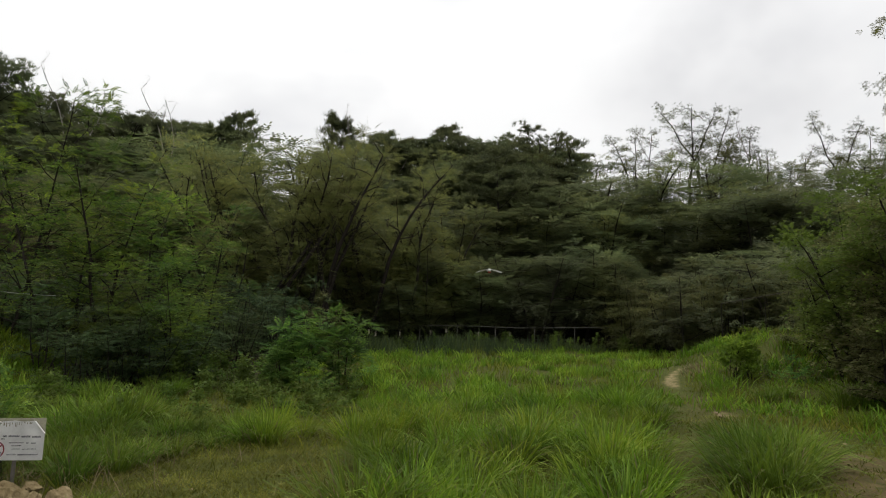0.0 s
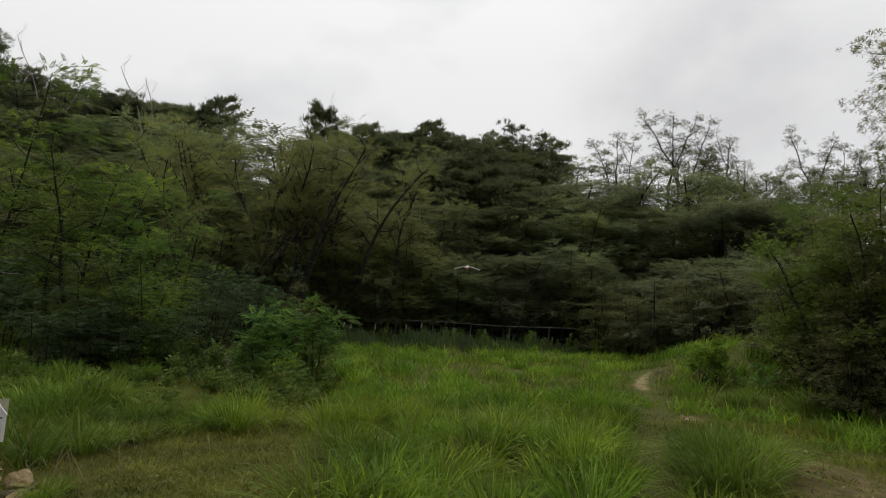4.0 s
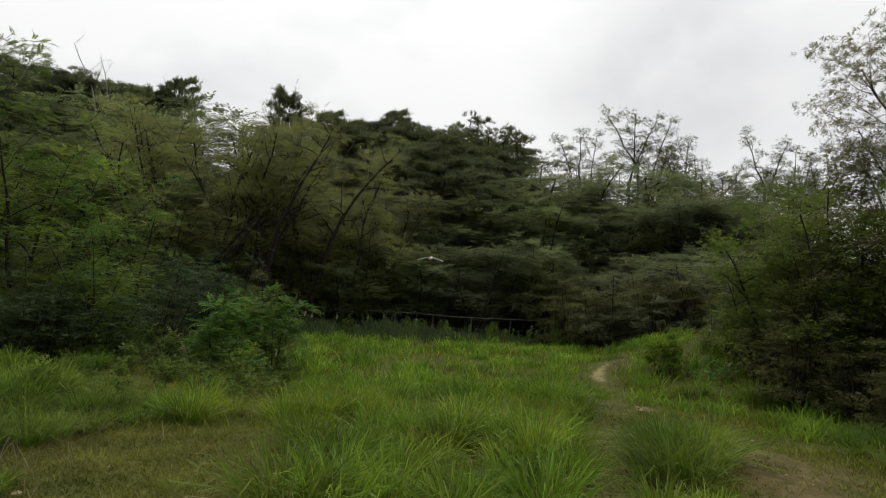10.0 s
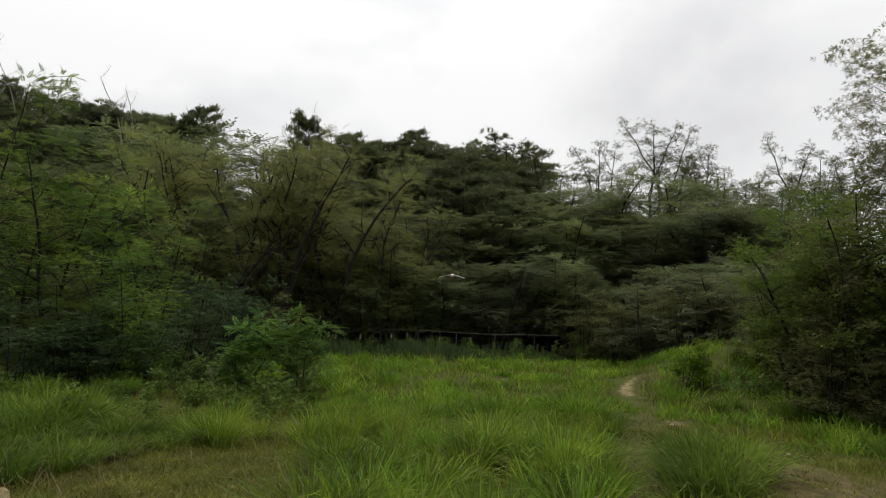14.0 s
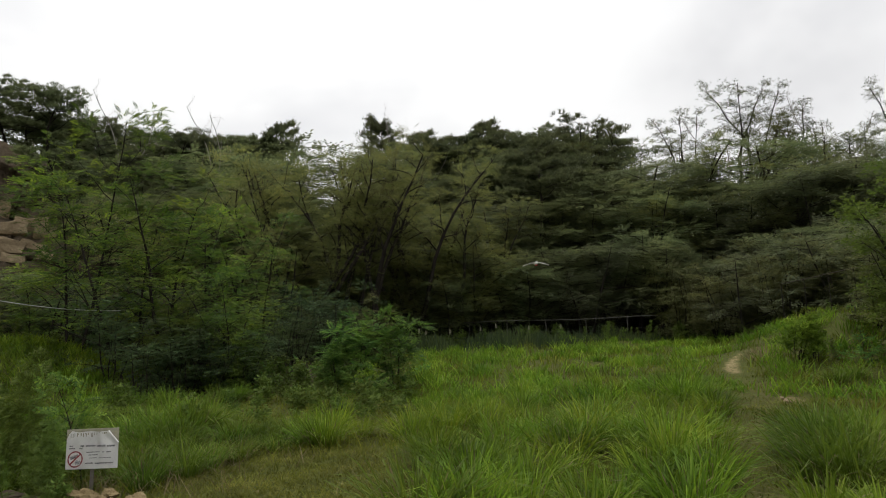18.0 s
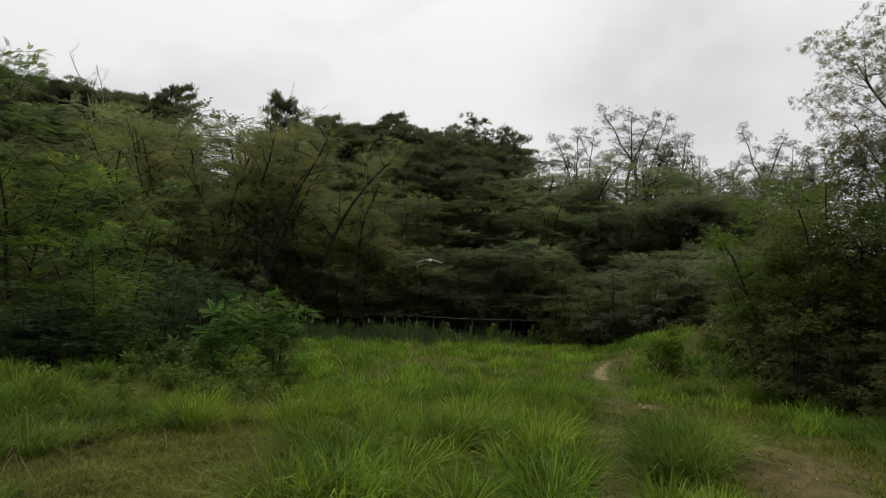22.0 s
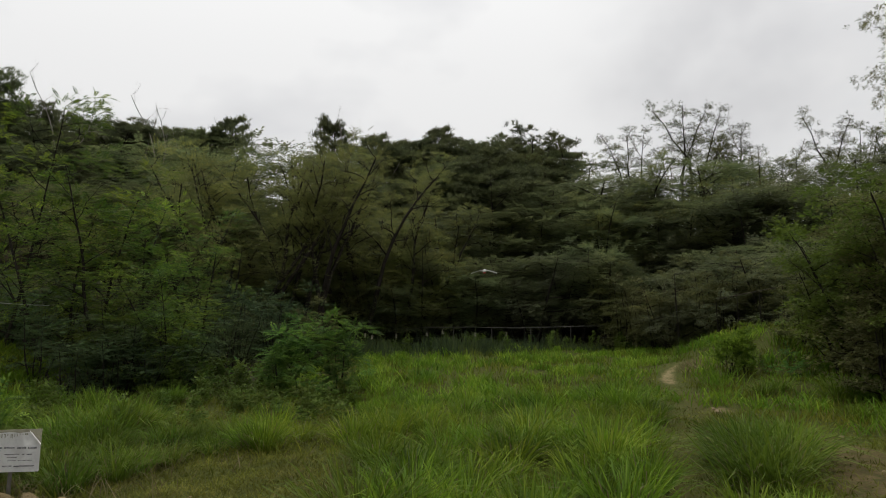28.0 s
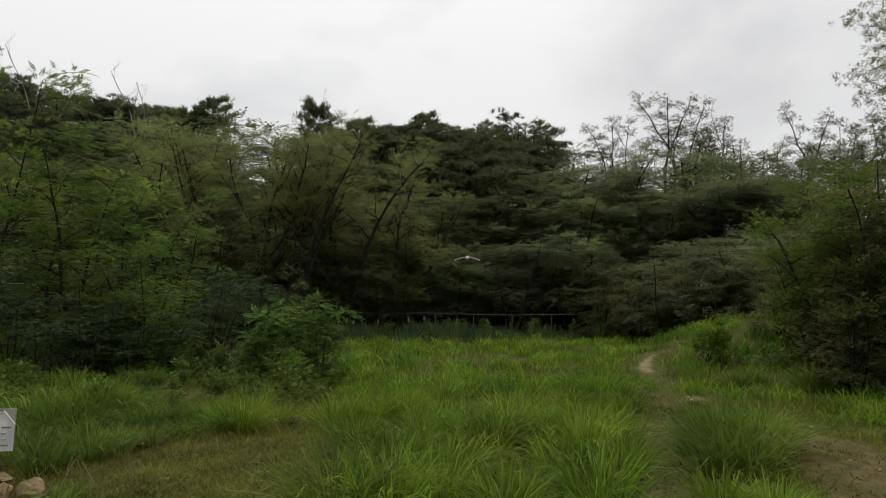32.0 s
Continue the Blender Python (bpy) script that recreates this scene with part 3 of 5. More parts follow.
def build_grass():
    nr = np.random.default_rng(11)
    # short trodden grass
    x, y = wedge(nr, 210000, -58, 42, 4.0, 11.5, 0.9)
    keep = nr.random(len(x)) < np.clip(0.3 + 0.75 * lawn(x, y), 0, 1) * (1 - 0.85 * bare(x, y) * smooth(wobble(x, y, 3.1), -0.35, 0.25))
    x, y = x[keep], y[keep]
    n = len(x)
    grass_sheet("short_grass", "short trodden yellow-green grass of the clearing", nr, x, y, nr.uniform(0.03, 0.10, n), nr.uniform(0.007, 0.013, n), GRASS_LAWN, 1, (0.1, 0.9))
    # the middle of the clearing
    x, y = wedge(nr, 34000, -180, 180, 0.25, 5.5, 0.6)
    keep = ~((np.degrees(np.arctan2(x, y)) > -58) & (np.degrees(np.arctan2(x, y)) < 42) & (np.hypot(x, y) > 4.0))
    x, y = x[keep], y[keep]
    grass_sheet("clearing_grass", "short trodden grass round the middle of the clearing", nr, x, y, nr.uniform(0.03, 0.09, len(x)), nr.uniform(0.008, 0.015, len(x)), GRASS_LAWN, 2, (0.1, 0.9))
    # meadow grass, nearer and farther
    for k, (d0, d1, n, lo, hi, w) in enumerate(((4.0, 9.0, 46000, 0.10, 0.36, 0.011), (8.5, 16.0, 46000, 0.10, 0.38, 0.015), (15.0, 30.5, 48000, 0.16, 0.5, 0.024))):
        x, y = wedge(nr, n, -62, 45, d0, d1, 0.8)
        patchy = np.clip(0.5 + 0.45 * wobble(x, y, 0.55) + 0.45 * wobble(x, y, 1.9), 0.05, 1)
        keep = nr.random(len(x)) < patchy * (1 - 0.93 * np.maximum(lawn(x, y), bare(x, y))) * (1 - 0.9 * shaded_wood_floor(x, y))
        x, y = x[keep], y[keep]
        tall = (0.7 + 0.5 * wobble(x, y, 0.8)) * (1 - 0.75 * worn(y) * (1 - smooth(np.minimum(near_line(x, y, PATH_LINE), near_line(x, y + 0.6, PATH_LINE)), 0.12 + 0.1 * (y < 10), 0.25 + 0.35 * (y < 10))))
        tall *= 1 - 0.6 * smooth(y, 12.6, 13.4) * (1 - smooth(y, 16.8, 17.6)) * (1 - smooth(np.abs(np.degrees(np.arctan2(x, y)) - 11.6), 0.9, 1.7))
        tall *= 1 - 0.5 * smooth(np.hypot(x, y), 9.0, 10.5) * smooth(-np.degrees(np.arctan2(x, y)), 15, 19) * (1 - smooth(-np.degrees(np.arctan2(x, y)), 31, 36))
        tall *= 0.45 + 0.55 * smooth(near_line(x, y, TRACK_LINE), 0.15, 0.55)
        length = nr.uniform(lo, hi, len(x)) * tall
        grass_sheet("meadow_grass", "green meadow grass, knee high", nr, x, y, length, np.full(len(x), w) * nr.uniform(0.7, 1.3, len(x)), GRASS_FIELD, 20 + k)
    # coarser clumps standing out of the farther meadow
    cx, cy = wedge(nr, 900, -50, 30, 9.5, 28.5, 0.8)
    keep = (lawn(cx, cy) < 0.3) & ((near_line(cx, cy, PATH_LINE) > 0.5) & (near_line(cx, cy + 0.8, PATH_LINE) > 0.45) | (worn(cy) < 0.1)) & ~((cy > 12.4) & (cy < 17.8) & (np.abs(np.degrees(np.arctan2(cx, cy)) - 11.7) < 1.9)) & (shaded_wood_floor(cx, cy) < 0.5) & (wobble(cx, cy, 0.4) > -0.35) & ~((np.degrees(np.arctan2(cx, cy)) < -17) & (np.degrees(np.arctan2(cx, cy)) > -33))
    cx, cy = cx[keep], cy[keep]
    each = 46
    far = np.repeat(np.hypot(cx, cy), each)
    size = np.repeat(nr.uniform(0.2, 0.5, len(cx)), each)
    x, y = np.repeat(cx, each) + nr.normal(0, 0.17, len(far)), np.repeat(cy, each) + nr.normal(0, 0.17, len(far))
    grass_sheet("grass_clumps", "clumps of taller green grass across the meadow", nr, x, y, size * nr.uniform(0.6, 1.2, len(x)), 0.012 + far * 0.0007, GRASS_TALL, 27, (0.1, 0.55))
    # ragged mid-high grass between the clearing and the young trees
    x, y = wedge(nr, 26000, -54, -13, 6.8, 13.8, 0.9)
    keep = nr.random(len(x)) < np.clip(0.55 + 0.6 * wobble(x, y, 1.3), 0.1, 1) * (1 - lawn(x, y))
    x, y = x[keep], y[keep]
    grass_sheet("meadow_grass", "ragged yellow-green grass at the edge of the clearing", nr, x, y, nr.uniform(0.07, 0.27, len(x)) * (0.75 + 0.45 * wobble(x, y, 0.9)), nr.uniform(0.009, 0.017, len(x)), GRASS_FIELD, 29, (0.1, 0.7), (0.1, 0.8))
    # dry stems among it
    x, y = wedge(nr, 9000, -60, 42, 4.2, 20, 0.8)
    keep = nr.random(len(x)) < 0.55 * (1 - bare(x, y)) * (1 - shaded_wood_floor(x, y))
    x, y = x[keep], y[keep]
    grass_sheet("dry_grass", "pale dry grass stems lying in the meadow", nr, x, y, nr.uniform(0.08, 0.35, len(x)), nr.uniform(0.004, 0.009, len(x)), GRASS_DRY, 31, (0.3, 1.3))
    # dry stalks round the notice
    x, y = wedge(nr, 900, -48, -33, 5.4, 8.4)
    keep = nr.random(len(x)) < 0.35 + 0.5 * wobble(x, y, 1.7)
    x, y = x[keep], y[keep]
    grass_sheet("dry_grass", "brown dry stalks standing round the notice", nr, x, y, nr.uniform(0.15, 0.45, len(x)), nr.uniform(0.004, 0.009, len(x)), GRASS_DRY, 33, (0.1, 0.7))
    # the dry bank beside the path's end
    x, y = nr.normal(4.05, 0.28, 1000), nr.normal(16.2, 0.45, 1000)
    keep = near_line(x, y, PATH_LINE) > 0.2
    x, y = x[keep], y[keep]
    grass_sheet("dry_bank_grass", "brown dry grass on the bank beside the path's end", nr, x, y, nr.uniform(0.08, 0.24, len(x)), nr.uniform(0.008, 0.016, len(x)), GRASS_DRY, 35, (0.2, 0.9))
    # rank weeds and grass along the fence
    x, y = wedge(nr, 15000, -19, 11, 22.5, 29.2, 0.7)
    keep = (nr.random(len(x)) < np.clip(0.45 + 0.8 * wobble(x, y, 0.9), 0.05, 1)) & (np.hypot(x, y) > 22.8 + 4.5 * smooth(np.degrees(np.arctan2(x, y)), -9, 5) + 0.8 * wobble(x, y, 1.3))
    x, y = x[keep], y[keep]
    size = (0.62 + 0.3 * wobble(x, y, 0.7)) * (1.15 - 0.35 * smooth(np.degrees(np.arctan2(x, y)), -8, 6))
    grass_sheet("rank_grass", "ragged row of rank dark grass along the fence", nr, x, y, size * nr.uniform(0.5, 1.25, len(x)), np.full(len(x), 0.026), LEAF_BLUISH_SHADED, 36, (0.02, 0.35), (0.0, 0.35))
    # grass on the hummock by the quarry
    x, y = nr.normal(-14.2, 2.0, 7000), nr.normal(12.0, 1.6, 7000)
    grass_sheet("hummock_grass", "thick fresh grass on the hummock below the quarry", nr, x, y, nr.uniform(0.15, 0.5, len(x)), nr.uniform(0.014, 0.026, len(x)), GRASS_TALL, 37)


build_grass()


def tuft_mesh(seed, blades_n, height, radius, mat, name="grass_tuft"):
    nr = np.random.default_rng(seed)
    way = nr.uniform(0, 2 * math.pi, blades_n)
    off = radius * 0.45 * np.sqrt(nr.random(blades_n))
    x, y = np.cos(way) * off, np.sin(way) * off
    ln = height * (0.45 + 0.95 * nr.random(blades_n) ** 0.8)
    lean = off / (radius * 0.45) * nr.uniform(0.05, 0.7, blades_n)
    droop = nr.uniform(0.05, 1.0, blades_n)
    v, f = blades(x, y, ln, nr.uniform(0.009, 0.022, blades_n), lean, way + nr.normal(0, 0.35, blades_n), droop, seed, np.zeros(blades_n))
    return mesh_of(name, v, f, mat)


TUFTS_DEEP = [tuft_mesh(50 + k, n, 0.58, 0.55, GRASS_DEEP) for k, n in enumerate((300, 240, 270))]
TUFTS = [tuft_mesh(40 + k, n, 0.58, 0.55, GRASS_TALL) for k, n in enumerate((280, 240, 200, 320))]


def build_tufts():
    rng = random.Random(8)
    spots = []
    for _ in range(2600):
        az, d = rng.uniform(-19, 10), rng.uniform(4.4, 13.0)
        x, y = d * math.sin(radians(az)), d * math.cos(radians(az))
        if rng.random() < 0.8 * float(tall_share(x, y)) and all(math.hypot(x - a, y - b) > 0.29 + 0.02 * d for a, b, _ in spots):
            spots.append((x, y, rng.choice((0.4, 0.6, 0.8, 0.95)) * rng.uniform(0.85, 1.12) * (1 - 0.4 * float(smooth(d, 7.0, 11.0)))))
    spots += [(2.12, 6.75, 0.86), (2.35, 7.0, 0.92), (2.58, 6.8, 0.86), (2.25, 7.3, 0.88), (2.62, 7.2, 0.82), (1.98, 7.0, 0.72), (1.92, 6.1, 0.85), (2.2, 6.25, 0.9), (2.05, 5.85, 0.7), (1.5, 4.85, 0.6), (1.8, 4.75, 0.62), (2.0, 5.0, 0.5),
              (5.5, 12.0, 0.9), (5.9, 11.8, 0.85), (5.2, 11.7, 0.8), (6.6, 10.9, 0.75), (5.9, 9.4, 0.65), (1.4, 11.4, 0.9), (1.0, 11.0, 0.85), (1.7, 11.0, 0.8), (1.3, 10.4, 0.8), (4.3, 12.6, 0.6), (4.7, 12.9, 0.65), (6.0, 7.6, 0.75), (5.4, 8.3, 0.65), (5.7, 7.0, 0.7), (6.3, 8.8, 0.7), (4.6, 9.9, 0.5), (5.05, 6.5, 0.5), (5.25, 7.3, 0.55), (5.0, 8.5, 0.5), (5.5, 6.3, 0.7), (4.95, 5.7, 0.45), (5.6, 5.6, 0.7), (5.3, 6.0, 0.6), (5.9, 6.4, 0.8), (5.6, 7.8, 0.6), (5.0, 9.2, 0.5), (5.5, 9.0, 0.6), (6.3, 7.2, 0.75), (6.6, 8.0, 0.7), (6.9, 12.6, 0.75), (7.3, 12.4, 0.8), (6.5, 12.4, 0.7), (7.9, 12.4, 0.7), (4.4, 4.9, 0.5), (3.95, 5.0, 0.4), (4.35, 5.4, 0.5), (4.6, 5.2, 0.55), (4.1, 4.6, 0.5), (3.75, 4.5, 0.4), (4.75, 5.9, 0.5), (4.55, 6.2, 0.4), (4.3, 5.9, 0.42), (4.0, 5.45, 0.4), (4.75, 6.7, 0.5), (4.85, 7.2, 0.5), (4.75, 7.8, 0.42)]
    for _ in range(110):
        az, d = rng.uniform(-52, -17), rng.uniform(7.6, 13.5)
        x, y = d * math.sin(radians(az)), d * math.cos(radians(az))
        if lawn(x, y) < 0.3 and not (az > -32 and d > 9.5):
            spots.append((x, y, rng.uniform(0.4, 0.8)))
    for az, d, k in ((-39.6, 5.6, 0.34), (-38.4, 5.9, 0.28), (-40.6, 6.9, 0.6), (-37.5, 7.2, 0.6), (-35.5, 7.6, 0.55), (-42.0, 7.6, 0.7), (-33.0, 7.9, 0.5), (-29.5, 8.2, 0.5), (-26.5, 8.3, 0.45), (-45.5, 8.6, 0.8), (-40.0, 8.8, 0.8), (-38.6, 9.3, 1.1), (-39.8, 9.7, 1.0), (-37.2, 9.6, 1.05), (-41.2, 9.4, 1.1), (-36.0, 9.9, 0.9), (-31.0, 8.6, 0.6), (-27.6, 8.9, 0.55)):
        p = pol(az, d)
        spots.append((p.x, p.y, k))
    withered = [tuft_mesh(70 + k, 34, 0.42, 0.75, GRASS_DRY, "withered_tuft") for k in range(2)]
    for x, y, k in spots:
        ob = new("grass_tuft", rng.choice(TUFTS_DEEP if x > 1.9 or x < -4.0 or rng.random() < 0.15 else TUFTS))
        ob.matrix_world = Matrix.LocRotScale((x, y, ground_z(x, y)), Euler((0, 0, rng.uniform(0, 6.3))), (k, k, k * rng.uniform(0.85, 1.15)))
        tagged(ob, "lush tuft of long arching green grass" if k > 0.8 else "low tuft of green grass in the meadow", "grass tuft", "grass tufts of the meadow")
        part("withered_tuft", rng.choice(withered), None, ob, "pale withered grass at the foot")


build_tufts()


# ---- trees and shrubs: patterns ----
locust_a = grow("locust_tree", 1, 7.0, 0.075, 26, PINNATE, LEAF_LOCUST, 0.32, 1500, low=0.16, reach=0.34, rise=0.8, stems=2, label="young locust tree with bright feathery leaves", top=0.9, twigs=5, flat=0.8, pad=0.5, dome=0.45, tips=True)
locust_b = grow("locust_tree", 2, 6.0, 0.06, 24, PINNATE, LEAF_LIME, 0.32, 1400, low=0.12, reach=0.36, rise=0.7, stems=2, label="young locust tree with yellow-green feathery leaves", top=0.9, twigs=5, flat=0.8, pad=0.48, dome=0.45, tips=True)
wood_a = grow("locust_tree", 3, 10.0, 0.15, 22, FEATHER, LEAF_OLIVE, 0.40, 950, low=0.5, reach=0.24, rise=1.3, droop=-0.05, stems=2, fan=0.8, bend=0.2, label="slender locust tree with dark forking stems and olive leaves", twigs=5, flat=0.55, pad=0.5, dome=0.45, tips=True)
wood_b = grow("locust_tree", 4, 10.0, 0.13, 27, FEATHER, LEAF_OLIVE, 0.40, 1000, low=0.45, reach=0.22, rise=1.3, droop=-0.05, stems=3, fan=0.9, bend=0.22, label="thin many-stemmed tree with olive leaves", twigs=5, flat=0.55, pad=0.5, dome=0.45, tips=True)
olive_low = grow("broadleaf_tree", 25, 5.0, 0.08, 26, FEATHER, LEAF_OLIVE, 0.42, 1500, low=0.22, reach=0.44, rise=0.5, droop=-0.04, flat=0.75, stems=2, label="low spreading tree with olive-green leaves", twigs=4, pad=0.5, dome=0.4, tips=True)
shade_a = grow("broadleaf_tree", 5, 5.0, 0.1, 24, FEATHER, LEAF_DARK, 0.46, 1600, low=0.25, reach=0.5, rise=0.30, droop=-0.03, flat=0.92, label="low spreading tree with layered dark green leaves", twigs=4, pad=0.5, dome=0.35, tips=True)
shade_b = grow("broadleaf_tree", 6, 5.0, 0.09, 24, FEATHER, LEAF_SHADE, 0.44, 1600, low=0.22, reach=0.52, rise=0.26, droop=-0.03, flat=0.92, stems=2, label="low broad tree with dark grey-green leaves", twigs=4, pad=0.5, dome=0.35, tips=True)
pine_a = grow("pine_tree", 7, 9.0, 0.16, 30, NEEDLES, NEEDLE, 0.27, 3000, low=0.14, reach=0.38, rise=0.25, droop=0.03, flat=0.5, top=0.9, taper=0.9, label="dark green pine with tiered boughs", pad=0.48, dome=0.35, candles=0.38, tips=True, twigs=6, peak=0.3)
pine_b = grow("pine_tree", 8, 8.0, 0.15, 26, NEEDLES, NEEDLE, 0.27, 3000, low=0.2, reach=0.42, rise=0.35, droop=0.04, flat=0.5, top=0.9, taper=0.8, bend=0.18, label="crooked dark pine with open boughs", pad=0.45, dome=0.4, candles=0.38, tips=True, twigs=7, peak=0.4)
pine_d = grow("pine_tree", 19, 7.0, 0.13, 22, NEEDLES, NEEDLE, 0.27, 2300, low=0.42, reach=0.4, rise=0.45, droop=0.02, flat=0.8, top=0.9, taper=0.9, bend=0.2, label="open-crowned pine with a bare crooked trunk", pad=0.5, dome=0.4, candles=0.3, tips=True, twigs=5)
pine_c = grow("pine_tree", 18, 8.5, 0.12, 40, NEEDLES, NEEDLE, 0.26, 3000, low=0.2, reach=0.3, rise=0.45, droop=0.04, flat=0.7, top=0.9, taper=1.0, bend=0.12, label="narrow dark pine standing above the wood", pad=0.34, dome=0.6, candles=0.4, twigs=5, peak=0.2)
thin_a = grow("locust_tree", 9, 10.0, 0.10, 22, SPRAY_FINE, LEAF_GREY, 0.24, 1500, low=0.6, reach=0.17, rise=1.0, droop=-0.05, bend=0.34, stems=2, fan=0.35, label="tall thin crooked tree with sparse grey-green leaves", twigs=4, pad=0.26, dome=0.6)
thin_b = grow("locust_tree", 10, 10.0, 0.10, 27, SPRAY_FINE, LEAF_GREY, 0.28, 2600, low=0.45, reach=0.24, rise=0.6, droop=-0.03, bend=0.34, stems=3, fan=0.5, label="thin tree with a loose rounded crown", twigs=5, pad=0.36, dome=0.7)
dead_a = grow("dead_tree", 12, 9.0, 0.07, 12, None, None, 0, 0, low=0.6, reach=0.2, rise=1.3, bend=0.3, bark=BARK_DEAD, label="bare pale dead tree with forked twigs", twigs=5, stems=2, fan=0.4)
big_a = grow("locust_tree", 13, 8.0, 0.075, 26, SPRAY_LONG, LEAF_AIRY, 0.20, 3000, low=0.3, reach=0.24, rise=0.8, droop=-0.02, lean=(-0.42, 0), bend=0.12, label="tall leaning locust tree with loose grey-green foliage", twigs=6, flat=0.5, pad=0.30, dome=0.5, tips=True)
big_b = grow("locust_tree", 23, 7.0, 0.06, 26, SPRAY_LONG, LEAF_AIRY, 0.20, 2800, low=0.35, reach=0.27, rise=0.7, droop=-0.03, lean=(-0.62, 0), bend=0.12, label="slanting locust tree with airy olive foliage", twigs=6, flat=0.5, pad=0.32, dome=0.5, tips=True)
bush_a = grow("shrub", 14, 2.0, 0.035, 22, PINNATE, LEAF_BUSH, 0.38, 620, low=0.08, reach=0.6, rise=0.9, droop=-0.06, stems=4, label="fresh green shrub with large feathery leaves", category="shrub", crown_name="foliage", twigs=3, flat=0.8, pad=0.3, dome=0.25, tips=True)
bush_b = grow("shrub", 15, 1.6, 0.025, 26, BROAD, LEAF_BRIGHT, 0.17, 620, low=0.08, reach=0.5, rise=0.9, stems=4, label="round fresh green shrub", category="shrub", crown_name="foliage", twigs=3, flat=0.7, pad=0.2, dome=0.4, tips=True, upright=0.2)
thicket_a = grow("thicket_tree", 16, 4.5, 0.06, 28, SPRAY, LEAF_THICKET, 0.24, 2900, low=0.06, reach=0.42, rise=0.5, stems=4, label="dense dark thicket tree reaching to the ground", twigs=5, flat=0.75, pad=0.42, dome=0.5)
thicket_c = grow("thicket_tree", 20, 4.5, 0.05, 28, PINNATE, LEAF_BLUISH_SHADED, 0.28, 1250, low=0.12, reach=0.36, rise=0.7, stems=4, label="dense bluish-green thicket tree to the ground, shade put into its leaf colour", twigs=4, pad=0.4, dome=0.4, tips=True)
thicket_b = grow("thicket_tree", 17, 5.0, 0.07, 26, SPRAY, LEAF_MOSS, 0.25, 2800, low=0.1, reach=0.38, rise=0.7, stems=3, label="bushy tree with mid-green leaves", twigs=5, flat=0.75, pad=0.45, dome=0.5)

rng = random.Random(21)


def turn():
    return rng.uniform(0, 360)


# the young trees on the meadow's edge, towards the quarry
for az, d, top, proto, wide in ((-46.2, 19.0, 18.0, locust_b, 0.7), (-41.5, 18.0, 13.5, locust_b, 1.0), (-38.5, 17.5, 13.5, locust_a, 1.0), (-35.0, 18.5, 12.0, locust_b, 1.0), (-48.5, 20.5, 7.6, locust_b, 1.0),
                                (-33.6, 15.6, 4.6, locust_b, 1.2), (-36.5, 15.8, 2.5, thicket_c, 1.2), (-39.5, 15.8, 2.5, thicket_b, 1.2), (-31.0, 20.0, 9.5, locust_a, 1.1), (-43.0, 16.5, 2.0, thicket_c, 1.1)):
    plant(proto, az, d, top=top, turn=turn(), wide=wide)
# dark shrubs stand in for the shade below the young trees' lit crowns
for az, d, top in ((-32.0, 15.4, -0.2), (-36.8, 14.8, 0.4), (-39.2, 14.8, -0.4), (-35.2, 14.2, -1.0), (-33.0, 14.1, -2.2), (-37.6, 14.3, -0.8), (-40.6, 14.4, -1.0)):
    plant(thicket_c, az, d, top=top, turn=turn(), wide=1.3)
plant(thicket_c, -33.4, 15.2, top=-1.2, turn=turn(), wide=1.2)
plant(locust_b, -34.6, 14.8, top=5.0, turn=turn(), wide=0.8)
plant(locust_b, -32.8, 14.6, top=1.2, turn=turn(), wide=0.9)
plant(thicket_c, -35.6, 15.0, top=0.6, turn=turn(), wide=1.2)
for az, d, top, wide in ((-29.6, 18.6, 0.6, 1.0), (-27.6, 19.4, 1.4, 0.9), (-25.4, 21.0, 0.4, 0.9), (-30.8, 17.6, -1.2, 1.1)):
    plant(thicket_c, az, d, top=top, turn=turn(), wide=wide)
for az, d, top in ((-27.4, 27.5, 8.4), (-25.2, 26.5, 7.0), (-22.6, 27.2, 9.0), (-20.4, 27.6, 7.4), (-18.2, 28.0, 9.2), (-15.8, 28.6, 8.2), (-13.6, 29.5, 8.8), (-11.4, 30.2, 7.6), (-29.6, 26.0, 7.6), (-8.6, 31.5, 8.0)):
    plant(olive_low, az, d + 1.5, top=top - 0.6, turn=turn(), wide=0.95)
for az in (-17.0, -14.6, -12.4, -10.0):
    plant(shade_a, az, 38.0, top=9.0, turn=turn(), wide=1.2)
# the slender wood behind them
for az, d, top, proto in ((-26.2, 28, 15.8, wood_a), (-28.4, 27, 15.4, wood_a), (-23.0, 28, 15.8, wood_b), (-20.0, 28, 15.8, wood_a), (-15.2, 31, 14.6, wood_b), (-27.6, 27, 15.6, wood_a), (-24.6, 28, 15.6, wood_b), (-21.4, 28, 15.3, wood_a), (-16.8, 29, 15.6, wood_b), (-13.0, 31, 13.4, wood_a), (-30.5, 26, 11.7, wood_b), (-10.0, 33, 11.2, wood_b), (-34.0, 25, 10.2, wood_b),
                          (-7.0, 35, 9.7, wood_a), (-18.8, 31, 12.7, wood_a), (-23.0, 32, 12.7, wood_b), (-38.0, 26, 10.7, wood_a), (-42.0, 27, 9.7, wood_b)):
    plant(proto, az, d, top=top, turn=turn())
# low dark trees along the fence
for i in range(34):
    az = -30 + i * 1.62
    plant(rng.choice((shade_a, shade_b) if az < 5 else (shade_b, thicket_a, shade_a)), az + rng.uniform(-0.6, 0.6), (31.0 - (4 if az > 15 else 0)) + rng.uniform(0, 3.0), top=rng.uniform(2.9, 6.5), turn=turn(), wide=rng.uniform(0.95, 1.25))
